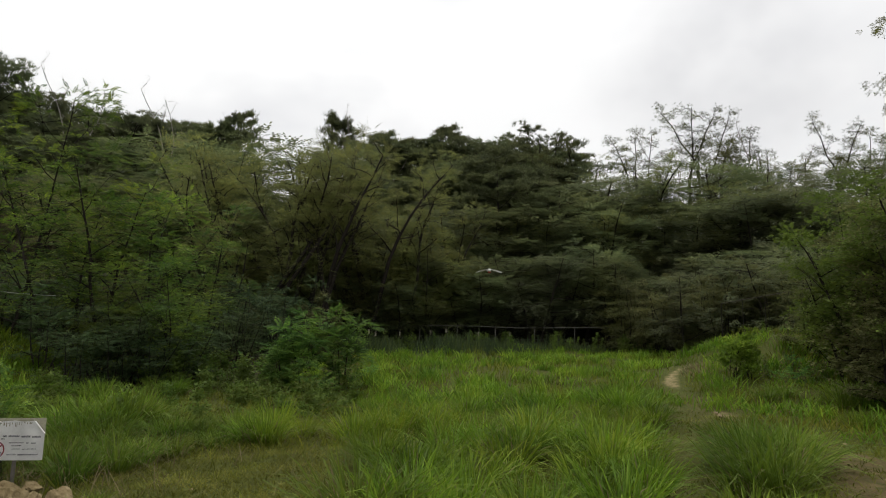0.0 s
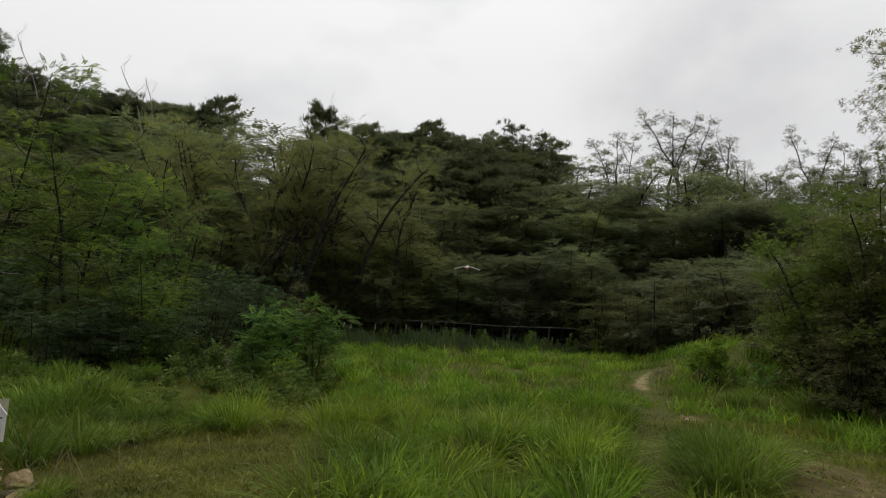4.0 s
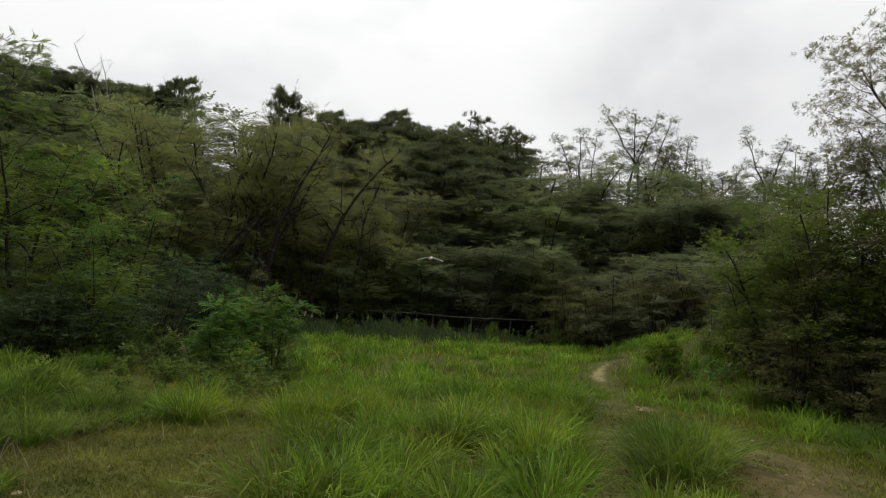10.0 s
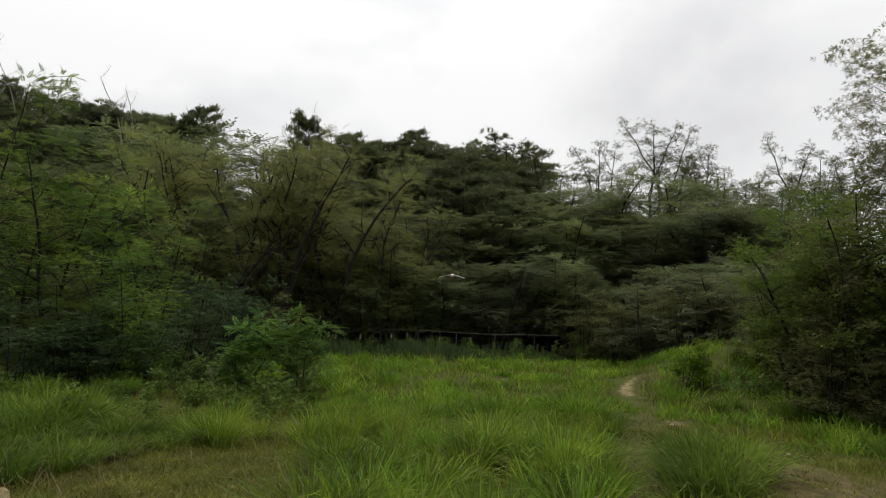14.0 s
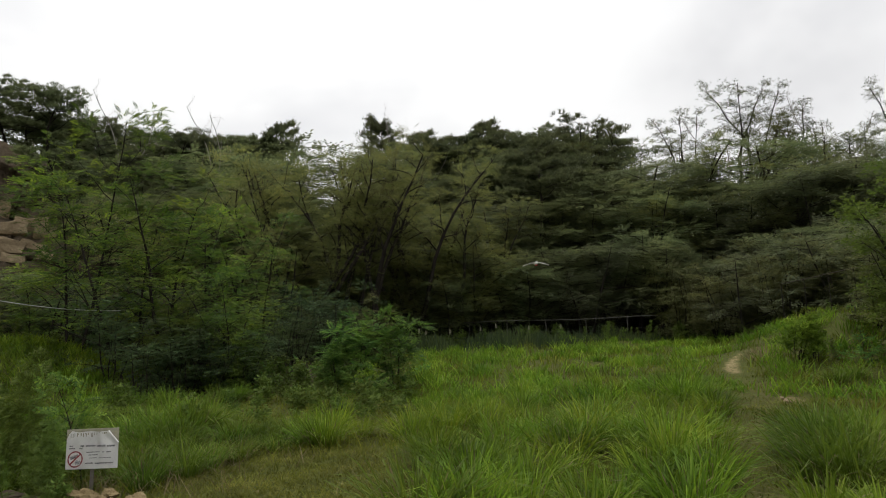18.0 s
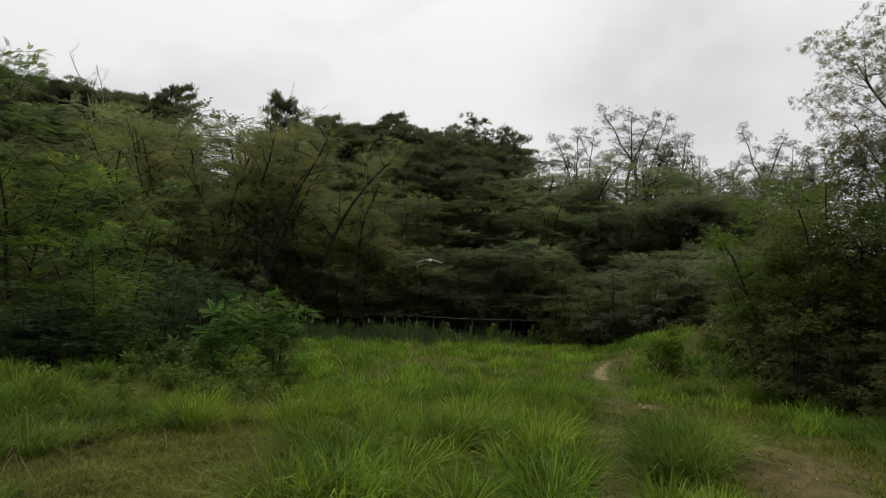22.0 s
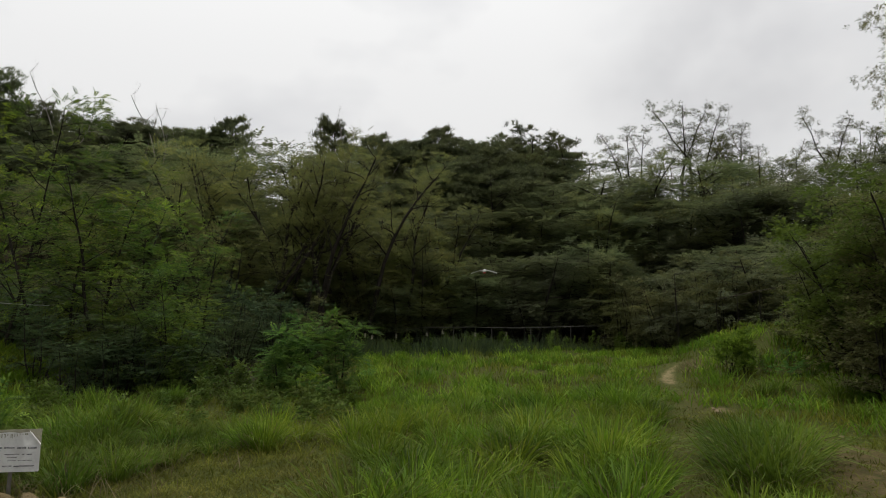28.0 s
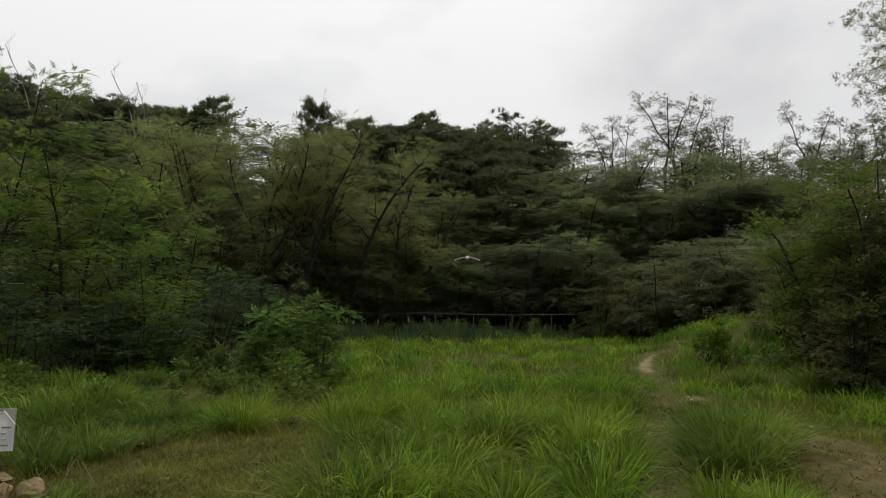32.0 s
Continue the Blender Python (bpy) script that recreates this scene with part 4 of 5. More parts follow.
for i in range(7):
    plant(rng.choice((shade_b, thicket_a, shade_a)), -20.5 + i * 1.35, rng.uniform(29.5, 31), top=rng.uniform(2.2, 4.4), turn=turn(), wide=1.2)
# second tier up the slope
for i in range(30):
    az = -40 + i * 2.3
    plant(rng.choice((shade_a, shade_b, wood_b) if az < 4 else (shade_a, shade_b, thicket_a)), az + rng.uniform(-0.8, 0.8), rng.uniform(36, 40), top=rng.uniform(6.4, 10.4), turn=turn(), wide=rng.uniform(1.0, 1.2))
for i in range(28):
    az = -38 + i * 2.4
    plant(rng.choice((pine_a, pine_b, shade_a) if az < 3 else (wood_b, shade_a, shade_b)), az + rng.uniform(-0.8, 0.8), rng.uniform(42, 46), top=rng.uniform(10.8, 12.8) - (0.6 if -29 < az < -19 else 0.0), turn=turn(), wide=rng.uniform(1.1, 1.4))
# the skyline
SKYLINE = [(-56.5, 18.3, pine_d, 46), (-54.4, 18.6, pine_d, 45), (-52.4, 18.7, pine_d, 46), (-50.5, 19.2, pine_d, 45), (-48.9, 18.9, pine_d, 46), (-47.3, 18.7, pine_d, 45), (-46.0, 17.1, pine_d, 45), (-45.2, 16.9, pine_b, 45), (-43.0, 16.6, pine_b, 46), (-41.2, 16.4, pine_a, 46), (-39.2, 16.4, pine_b, 47),
           (-37.0, 16.4, pine_a, 47), (-35.0, 16.0, pine_b, 47), (-33.0, 16.2, pine_a, 47), (-31.2, 16.5, pine_c, 46), (-29.3, 18.1, pine_c, 46), (-30.2, 16.8, pine_c, 46), (-19.2, 18.5, pine_c, 46), (-15.8, 17.4, pine_c, 47), (-13.8, 16.6, pine_c, 47),
           (-11.0, 17.0, pine_a, 48), (-9.6, 18.1, pine_c, 48), (-7.2, 17.2, pine_a, 48), (-4.6, 15.8, pine_b, 47), (-2.4, 16.2, pine_a, 48), (-0.2, 17.7, pine_a, 47), (1.6, 15.6, pine_a, 46), (-4.0, 14.4, pine_a, 40), (-1.0, 13.6, pine_a, 41), (1.5, 12.5, pine_a, 40),
           (3.9, 16.3, thin_b, 46), (6.0, 15.2, thin_b, 46), (8.4, 17.6, thin_a, 46), (10.4, 16.4, thin_a, 45), (10.2, 15.0, thin_b, 45), (12.9, 19.1, thin_a, 45), (14.6, 17.9, thin_a, 46), (16.2, 17.4, thin_a, 45), (17.9, 16.6, thin_a, 45), (15.8, 14.6, thin_b, 45), (17.3, 16.0, dead_a, 45), (11.0, 15.8, dead_a, 45), (18.3, 14.9, thin_b, 44),
           (21.2, 14.9, thin_b, 44), (24.4, 16.3, thin_a, 43), (26.5, 15.0, thin_b, 44), (29.5, 14.5, thin_b, 44), (33, 15, thin_b, 44), (37, 15, thin_b, 44), (-35.4, 18.7, dead_a, 46), (-34.8, 18.1, dead_a, 46), (-43.8, 18.9, dead_a, 45), (-44.5, 18.2, dead_a, 45), (-31.0, 17.4, dead_a, 46), (-19.8, 18.0, dead_a, 46)]
for az, top, proto, d in SKYLINE:
    plant(proto, az, d, top=top, turn=turn(), wide=0.8 if proto is pine_c else 0.95 if proto is thin_a else 1.2 if proto is pine_d else 1.15 if proto is pine_a else 1.0)
for i in range(30):
    az = -47 + i * 1.7
    if not -31.5 < az < -19.5:
        plant(rng.choice((pine_a, pine_b)), az, rng.uniform(49, 53), top=rng.uniform(15.8, 16.6) + 0.13 * max(0, -36 - az) if az < -28 else rng.uniform(15.3, 16.5), turn=turn(), wide=1.45)
for i in range(10):
    plant(pine_b, -18.5 + i * 1.9, rng.uniform(43, 46), top=rng.uniform(13.6, 15.0), turn=turn(), wide=1.3)
for i in range(17):
    plant(rng.choice((thin_b, thin_b, wood_b)), 3.6 + i * 1.6, rng.uniform(41, 45), top=rng.uniform(11.6, 14.2), turn=turn(), wide=1.05)
for az in (1.9, 2.8, 3.7):
    plant(shade_b, az, 40.0, top=12.6, turn=turn(), wide=1.1)
for i in range(28):
    plant(rng.choice((shade_a, shade_b, thin_b, wood_b)), 2.5 + i * 0.9, rng.uniform(37, 43), top=rng.uniform(8.2, 11.2), turn=turn(), wide=rng.uniform(1.0, 1.25))
# the pines' lower ranks on the quarry side
for i in range(20):
    az = -45.6 + i * 0.9
    plant(rng.choice((pine_a, pine_b, shade_a) if az > -41 else (pine_c, pine_c, pine_b)), az + rng.uniform(-0.5, 0.5), rng.uniform(38, 43), top=rng.uniform(12.5, 14.6) if az < -31 else rng.uniform(10.5, 11.8), turn=turn(), wide=rng.uniform(1.2, 1.5))
for i in range(26):
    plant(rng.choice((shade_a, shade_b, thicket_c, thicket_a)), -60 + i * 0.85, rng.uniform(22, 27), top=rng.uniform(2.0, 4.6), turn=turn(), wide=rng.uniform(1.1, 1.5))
# undergrowth below the slender wood, and the wood's thinner right part
for i in range(16):
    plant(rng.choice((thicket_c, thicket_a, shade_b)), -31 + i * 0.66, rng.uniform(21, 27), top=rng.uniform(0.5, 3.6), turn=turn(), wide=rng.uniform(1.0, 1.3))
for i in range(16):
    plant(rng.choice((shade_a, shade_b, wood_a)), 3.5 + i * 1.5, rng.uniform(36, 41), top=rng.uniform(8.5, 11.2), turn=turn(), wide=rng.uniform(1.1, 1.3))
for i in range(9):
    plant(rng.choice((pine_a, shade_a)), -43 + i * 1.4, rng.uniform(33, 37), top=rng.uniform(9.5, 11.5), turn=turn(), wide=1.5)
# the thicket and the leaning tree beside the path
plant(big_a, 45.2, 14.0, top=24.9, turn=-44)
plant(big_a, 50.0, 14.6, top=23.4, turn=-40)
plant(big_b, 41.2, 14.8, top=16.7, turn=-43)
plant(big_b, 47.5, 15.2, top=19.0, turn=-52)
plant(big_a, 55.0, 13.5, top=21.0, turn=-60)
for az, d, top, proto, wide in ((26.0, 15.0, 12.8, thicket_b, 0.85), (24.4, 15.5, 8.5, thicket_b, 0.8), (28.5, 14.0, 9.5, thicket_a, 1.0), (31.5, 13.2, 10.0, thicket_b, 1.0), (34.5, 12.8, 10.0, thicket_a, 1.0), (38.0, 12.5, 9.0, thicket_a, 1.1), (27.0, 12.8, 4.0, thicket_a, 1.0), (42, 12.5, 11, thicket_b, 1.1),
                                (31.0, 12.0, 1.0, thicket_a, 1.1), (35.5, 11.3, 1.0, thicket_a, 1.1), (24.0, 19.5, 7.0, thicket_a, 1.1), (28, 18, 9, thicket_a, 1.1), (39.5, 10.8, 2.0, thicket_a, 1.1), (27.8, 14.6, 13.6, thicket_a, 0.9), (30.6, 14.4, 12.6, thicket_b, 0.9), (33.5, 13.8, 13.0, thicket_a, 0.9), (25.2, 16.5, 11.0, thicket_b, 0.8), (22.0, 17.5, 5.0, thicket_a, 1.0), (36.5, 10.0, -1.0, thicket_a, 1.2), (41.5, 9.6, 0.0, thicket_a, 1.2), (33.0, 11.0, -1.5, thicket_a, 1.2), (31.0, 15.6, 12.0, thicket_b, 1.2), (34.2, 15.2, 12.4, thicket_b, 1.2), (37.0, 14.5, 12.0, thicket_a, 1.2), (30.5, 17.0, 8.5, thicket_a, 1.1), (33.0, 17.2, 9.0, thicket_b, 1.1), (35.8, 16.6, 9.0, thicket_a, 1.1), (28.6, 16.4, 7.5, thicket_a, 1.0)):
    plant(proto, az, d, top=top, turn=turn(), wide=wide)
# the wood's dark edge behind the mound
for i in range(16):
    plant(rng.choice((thicket_a, thicket_a, shade_b)), 6.5 + i * 1.0, 29.5 - 3.5 * min(1, i / 7) + rng.uniform(-1, 1), top=rng.uniform(2.5, 5.5), turn=turn(), wide=rng.uniform(1.0, 1.2))
# single shrubs
plant(bush_a, -22.4, 14.0, top=0.2, turn=40, wide=0.95)
plant(bush_a, -19.0, 14.2, top=0.6, turn=140, wide=0.8)
plant(bush_a, -24.4, 13.8, top=-2.0, turn=250, wide=0.9)
plant(bush_b, -22.0, 13.2, top=-4.6, turn=60, wide=1.2)
plant(bush_b, 16.3, 15.4, top=-1.0, turn=10, wide=1.0)
plant(bush_b, 17.4, 15.2, top=-2.2, turn=110, wide=1.0)
# crowns closing the dip in the skyline
for az, d, top, proto in ((-26.6, 39, 14.6, shade_a), (-25.2, 40, 14.3, shade_b), (-23.9, 39, 14.8, shade_a)):
    plant(proto, az, d, top=top, turn=40.0 * az, wide=1.1)
retire(olive_low, thicket_c, pine_c, pine_d, locust_a, locust_b, wood_a, wood_b, shade_a, shade_b, pine_a, pine_b, thin_a, thin_b, dead_a, big_a, big_b, bush_a, bush_b, thicket_a, thicket_b)


# ---- things by the clearing ----
ROCK_TAN = plain("tan_rock", [(0.25, (0.085, 0.062, 0.03)), (0.5, (0.2, 0.152, 0.078)), (0.78, (0.36, 0.29, 0.165))], 5.0, 0.9, 1.0, 0.03, 22, 0.1)
ROCK_FACE = plain("quarry_rock", [(0.25, (0.033, 0.025, 0.017)), (0.5, (0.08, 0.061, 0.04)), (0.78, (0.16, 0.123, 0.08))], 0.5, 0.95, 0.9, 0.12, 6)
ROCK_BLOCK = plain("pale_quarry_block", [(0.25, (0.125, 0.094, 0.055)), (0.5, (0.26, 0.20, 0.122)), (0.78, (0.41, 0.325, 0.205))], 0.9, 0.9, 0.6, 0.06, 9)
STEEL = plain("dull_steel", [(0.3, (0.07, 0.06, 0.05)), (0.7, (0.15, 0.135, 0.115))], 12.0, 0.6, 0.2, 0.004, 80, 0.4, 0.5)
PAPER = plain("weathered_paper", [(0.25, (0.62, 0.61, 0.59)), (0.5, (0.76, 0.75, 0.73)), (0.8, (0.84, 0.83, 0.81))], 9.0, 0.6, 0.25, 0.003, 60)
BOARD = plain("grimy_board", [(0.3, (0.16, 0.15, 0.10)), (0.7, (0.33, 0.31, 0.23))], 9.0, 0.7, 0.25, 0.003, 60)
INK = plain("faded_ink", [(0.42, (0.03, 0.03, 0.034)), (0.5, (0.12, 0.12, 0.125)), (0.6, (0.62, 0.61, 0.59))], 150.0, 0.7, 0.05, 0.001, 320)
GREY_INK = plain("grey_ink", [(0.3, (0.24, 0.24, 0.25)), (0.7, (0.42, 0.42, 0.42))], 120.0, 0.7, 0.05, 0.001, 300)
RED = plain("faded_red", [(0.3, (0.16, 0.03, 0.035)), (0.7, (0.28, 0.07, 0.075))], 30.0, 0.6, 0.05, 0.001)
BLACK = plain("black_fabric", [(0.3, (0.011, 0.009, 0.011)), (0.7, (0.022, 0.018, 0.021))], 25.0, 0.9, 0.3, 0.002, 220, 0.02)
WHITE_FOIL = plain("white_film", [(0.3, (0.52, 0.52, 0.5)), (0.7, (0.68, 0.68, 0.66))], 12.0, 0.45, 0.1, 0.002)
RED_FOAM = plain("red_foam", [(0.3, (0.42, 0.03, 0.03)), (0.7, (0.55, 0.06, 0.05))], 40.0, 0.6, 0.1, 0.002)
YELLOW = plain("yellow_petal", [(0.3, (0.7, 0.5, 0.015)), (0.7, (0.85, 0.66, 0.03))], 60.0, 0.6, 0.1, 0.001)
GALVANISED = plain("galvanised_pipe", [(0.3, (0.045, 0.042, 0.037)), (0.7, (0.10, 0.095, 0.085))], 4.0, 0.6, 0.2, 0.004, 40, 0.3, 0.0)
CABLE = plain("grey_cable", [(0.3, (0.3, 0.3, 0.3)), (0.7, (0.45, 0.45, 0.44))], 8.0, 0.6, 0.1, 0.002)
DEADWOOD = plain("grey_deadwood", [(0.3, (0.03, 0.025, 0.02)), (0.7, (0.095, 0.08, 0.064))], 6.0, 0.95, 0.6, 0.01)


def stone_mesh(name, seed, sx, sy, sz, material, cuts=2, rough=0.16, cut=0.27):
    """An angular, worn boulder."""
    r = random.Random(seed)
    bm = bmesh.new()
    bmesh.ops.create_icosphere(bm, subdivisions=cuts + 1, radius=0.5)
    planes = [Vector((r.gauss(0, 1), r.gauss(0, 1), r.gauss(0, 1))).normalized() for _ in range(10)]
    for v in bm.verts:
        for p in planes:
            over = v.co.dot(p) - cut
            if over > 0:
                v.co -= p * over * 0.97
        v.co += v.normal * rough * (0.3 * noise.noise(v.co * 4 + Vector((seed, 0, 0))) + 0.15 * noise.noise(v.co * 11 + Vector((seed, 3, 0))))
    bmesh.ops.scale(bm, vec=(sx * 1.25, sy * 1.25, sz * 1.25), verts=bm.verts)
    me = bpy.data.meshes.new(name)
    bm.to_mesh(me)
    bm.free()
    me.materials.append(material)
    return me


def notice_sign():
    base = new("notice_sign")
    base.matrix_world = Matrix.Translation(pol(-44.45, 6.5) - Vector((0, 0, 0.055))) @ pose(0, 0, 0, -3, 0, 15.6) @ Matrix.Diagonal((0.945, 1, 1, 1))
    zc, w, h = 0.585, 0.50, 0.355
    part("post", box(0.034, 0.012, 0.80, (-0.0, 0.012, 0.31), 0.003), STEEL, base, "narrow flat steel post")
    part("board", box(w, 0.008, h, (0, 0, zc), 0.002), BOARD, base, "grimy backing board, bare at one corner")
    r0 = random.Random(9)
    # the paper, its upper corner torn off and curled forward
    bm = bmesh.new()
    outline = [(-0.248, -0.175), (0.252, -0.18), (0.25, 0.06), (0.165, 0.155), (0.06, 0.148), (-0.02, 0.158), (-0.13, 0.15), (-0.2, 0.163), (-0.232, 0.13), (-0.246, 0.09)]
    front = [bm.verts.new((x, -0.0075, zc + z)) for x, z in outline]
    bm.faces.new(front)
    bmesh.ops.solidify(bm, geom=list(bm.faces), thickness=0.0012)
    paper = part("paper", bm, PAPER, base, "torn white notice sheet")
    bm = bmesh.new()
    rows = []
    for k in range(6):
        a = k / 5 * 2.6
        rows.append([bm.verts.new((0.165 + 0.085 * u + 0.012 * math.cos(a), -0.012 - 0.016 * math.sin(a), zc + 0.155 - 0.095 * u + 0.014 * (1 - math.cos(a)) - 0.014)) for u in (0, 0.5, 1)])
    for a, b in zip(rows, rows[1:]):
        for i in range(2):
            bm.faces.new((a[i], a[i + 1], b[i + 1], b[i]))
    part("curl", bm, PAPER, base, "curled loose corner of the sheet")
    # short board-coloured streaks hang down from the torn upper edge
    for k in range(20):
        x = -0.225 + 0.019 * k
        hh = r0.uniform(0.006, 0.042) * (1.0 if k < 14 else 0.6)
        part("grime_streak", box(r0.uniform(0.004, 0.012), 0.0008, hh, (x + r0.uniform(-0.008, 0.008), -0.0102, zc + 0.142 - hh / 2)), BOARD, paper)
    # worn writing: heading, lines, a foot line
    r = random.Random(4)
    for z, x0, x1, hh in ((0.030, -0.215, -0.18, 0.011), (0.026, -0.11, -0.075, 0.016), (0.026, -0.06, 0.035, 0.014), (0.022, 0.05, 0.13, 0.016), (0.019, 0.145, 0.22, 0.015), (0.008, -0.22, -0.16, 0.009), (0.004, -0.12, -0.09, 0.009),
                          (-0.03, -0.05, 0.075, 0.008), (-0.033, 0.1, 0.12, 0.008), (-0.034, 0.14, 0.185, 0.008), (-0.055, -0.03, 0.06, 0.008), (-0.082, -0.02, 0.05, 0.007), (-0.084, 0.07, 0.19, 0.007), (-0.128, -0.06, 0.02, 0.013), (-0.131, 0.035, 0.21, 0.012)):
        part("writing", box(x1 - x0, 0.0012, hh, ((x0 + x1) / 2, -0.0105, zc + z)), INK, paper)
    bm = bmesh.new()
    cx, cz = -0.155, zc - 0.088
    ro, ri, n = 0.073, 0.061, 32
    ring = [[bm.verts.new((cx + rr * math.cos(2 * math.pi * k / n), -0.0112, cz + rr * math.sin(2 * math.pi * k / n))) for k in range(n)] for rr in (ro, ri)]
    for k in range(n):
        bm.faces.new((ring[0][k], ring[0][(k + 1) % n], ring[1][(k + 1) % n], ring[1][k]))
    part("ban_ring", bm, RED, paper, "red ring of the ban sign")
    part("ban_bar", box(0.135, 0.001, 0.013, (cx, -0.0122, cz), 0, Matrix.Rotation(radians(-42), 4, "Y")), RED, paper, "red slanting bar")
    part("pictogram", box(0.085, 0.001, 0.026, (cx - 0.012, -0.0106, cz + 0.022), 0, Matrix.Rotation(radians(-14), 4, "Y")), GREY_INK, paper, "grey outline of the pictogram")
    part("pictogram", box(0.07, 0.001, 0.02, (cx - 0.01, -0.0108, cz + 0.018), 0, Matrix.Rotation(radians(-18), 4, "Y")), INK, paper)
    part("pictogram", box(0.05, 0.001, 0.034, (cx + 0.026, -0.0108, cz - 0.03), 0, Matrix.Rotation(radians(24), 4, "Y")), GREY_INK, paper)
    for k in range(3):
        part("pictogram", box(0.006, 0.001, 0.03, (cx + 0.012 + 0.014 * k, -0.0114, cz - 0.034 + 0.004 * k), 0, Matrix.Rotation(radians(24), 4, "Y")), INK, paper)
    tagged(base, "weathered white notice with red ban sign on a steel post", "sign")


notice_sign()


def boulders():
    # bearing, distance, width, depth, height, lift
    for k, (az, d, sx, sy, sz, lift) in enumerate(((-45.3, 6.3, 0.27, 0.22, 0.24, 0.06), (-44.9, 5.9, 0.24, 0.22, 0.34, 0.02), (-43.4, 5.95, 0.16, 0.15, 0.18, 0.06), (-42.0, 5.95, 0.22, 0.18, 0.24, 0.02), (-43.7, 6.25, 0.16, 0.14, 0.15, 0.08),
                                                   (-44.0, 5.55, 0.28, 0.22, 0.2, 0.0), (-42.4, 5.45, 0.26, 0.2, 0.16, -0.02), (-45.2, 5.3, 0.2, 0.16, 0.2, 0.0), (-44.6, 6.1, 0.16, 0.12, 0.2, 0.02), (-41.2, 5.7, 0.2, 0.12, 0.1, 0.02))):
        ob = new("boulder", stone_mesh("boulder", 60 + k, sx * 1.14, sy * 1.14, sz * 1.14, ROCK_TAN, 3, 0.2, 0.23))
        p = pol(az + 0.5, d)
        ob.matrix_world = pose(p.x, p.y, p.z + sz * 0.32 + lift, 8 * math.sin(k * 2), 9 * math.cos(k * 3), 47 * k)
        tagged(ob, "angular tan boulder heaped round the post of the notice" if k < 6 else "small tan stone in the heap by the notice", "rock", "stone heap by the notice")
    for k, (az, d, sx, sy, sz) in enumerate(((-50.2, 7.4, 0.5, 0.3, 0.16), (-52.3, 7.2, 0.34, 0.3, 0.2), (-48.8, 7.0, 0.3, 0.22, 0.14), (-51.2, 6.7, 0.28, 0.2, 0.12))):
        ob = new("rubble_slab", stone_mesh("rubble_slab", 90 + k, sx, sy, sz, ROCK_FACE))
        p = pol(az, d)
        ob.matrix_world = pose(p.x, p.y, p.z + 0.07, 6, 4, 33 * k)
        tagged(ob, "dull grey-brown slab of rubble in the weeds", "rubble", "rubble in the weeds")
    r = random.Random(2)
    for k, (az, d, ln, tilt) in enumerate(((-50.5, 7.0, 0.75, 8), (-49.2, 6.6, 0.5, 14), (-41.2, 5.75, 0.26, 10))):
        p = pol(az, d)
        pts = wander(r, (0, 0, 0), (1, 0.2, math.tan(radians(tilt))), ln, 5, 0.08, 0)
        v, f = tubes([(pts, 0.03, 0.012)], 6)
        ob = new("fallen_branch", mesh_of("fallen_branch", v, f, DEADWOOD, True))
        ob.matrix_world = pose(p.x - ln / 2, p.y, p.z + 0.05, 0, 0, r.uniform(-30, 30))
        tagged(ob, "broken grey dead branch lying on the rubble", "branch", "dead branches on the ground")
    for k, (az, d, s) in enumerate(((-31.5, 6.15, 0.05), (-37.5, 5.6, 0.07), (20.5, 12.2, 0.16), (15.3, 11.2, 0.14), (21.3, 12.6, 0.12), (14.8, 11.5, 0.1), (24.0, 9.4, 0.06), (26.5, 7.2, 0.035), (23.0, 8.2, 0.03), (28.3, 6.9, 0.04))):
        ob = new("pebble", stone_mesh("pebble", 120 + k, s, s * 0.8, s * 0.55, ROCK_BLOCK, 1))
        p = pol(az, d)
        ob.matrix_world = pose(p.x, p.y, p.z + s * 0.2, 0, 0, 51 * k)
        tagged(ob, "pale stone lying at the edge of the clay path" if k > 1 else "pale stone lying in the short grass", "stone", "loose pale stones")


boulders()


def equipment_case():
    base = new("equipment_case")
    p = pol(-28.8, 4.16)
    base.matrix_world = pose(p.x, p.y, p.z - 0.008, 0, 0, 27)
    part("body", box(0.37, 0.24, 0.13, (0, 0, 0.065), 0.012), BLACK, base)
    part("lid", box(0.374, 0.244, 0.04, (0, 0, 0.15), 0.01), BLACK, base)
    for x in (-0.1, 0.1):
        part("latch", box(0.035, 0.01, 0.05, (x, -0.126, 0.13), 0.003), BLACK, base)
    v, f = tubes([([Vector((-0.07, -0.122, 0.14)), Vector((-0.06, -0.14, 0.142)), Vector((0, -0.143, 0.143)), Vector((0.06, -0.14, 0.142)), Vector((0.07, -0.122, 0.14))], 0.008, 0.008)], 6)
    part("handle", mesh_of("handle", v, f, BLACK, True), None, base)
    tagged(base, "black fabric equipment case standing in the short grass", "case")


equipment_case()


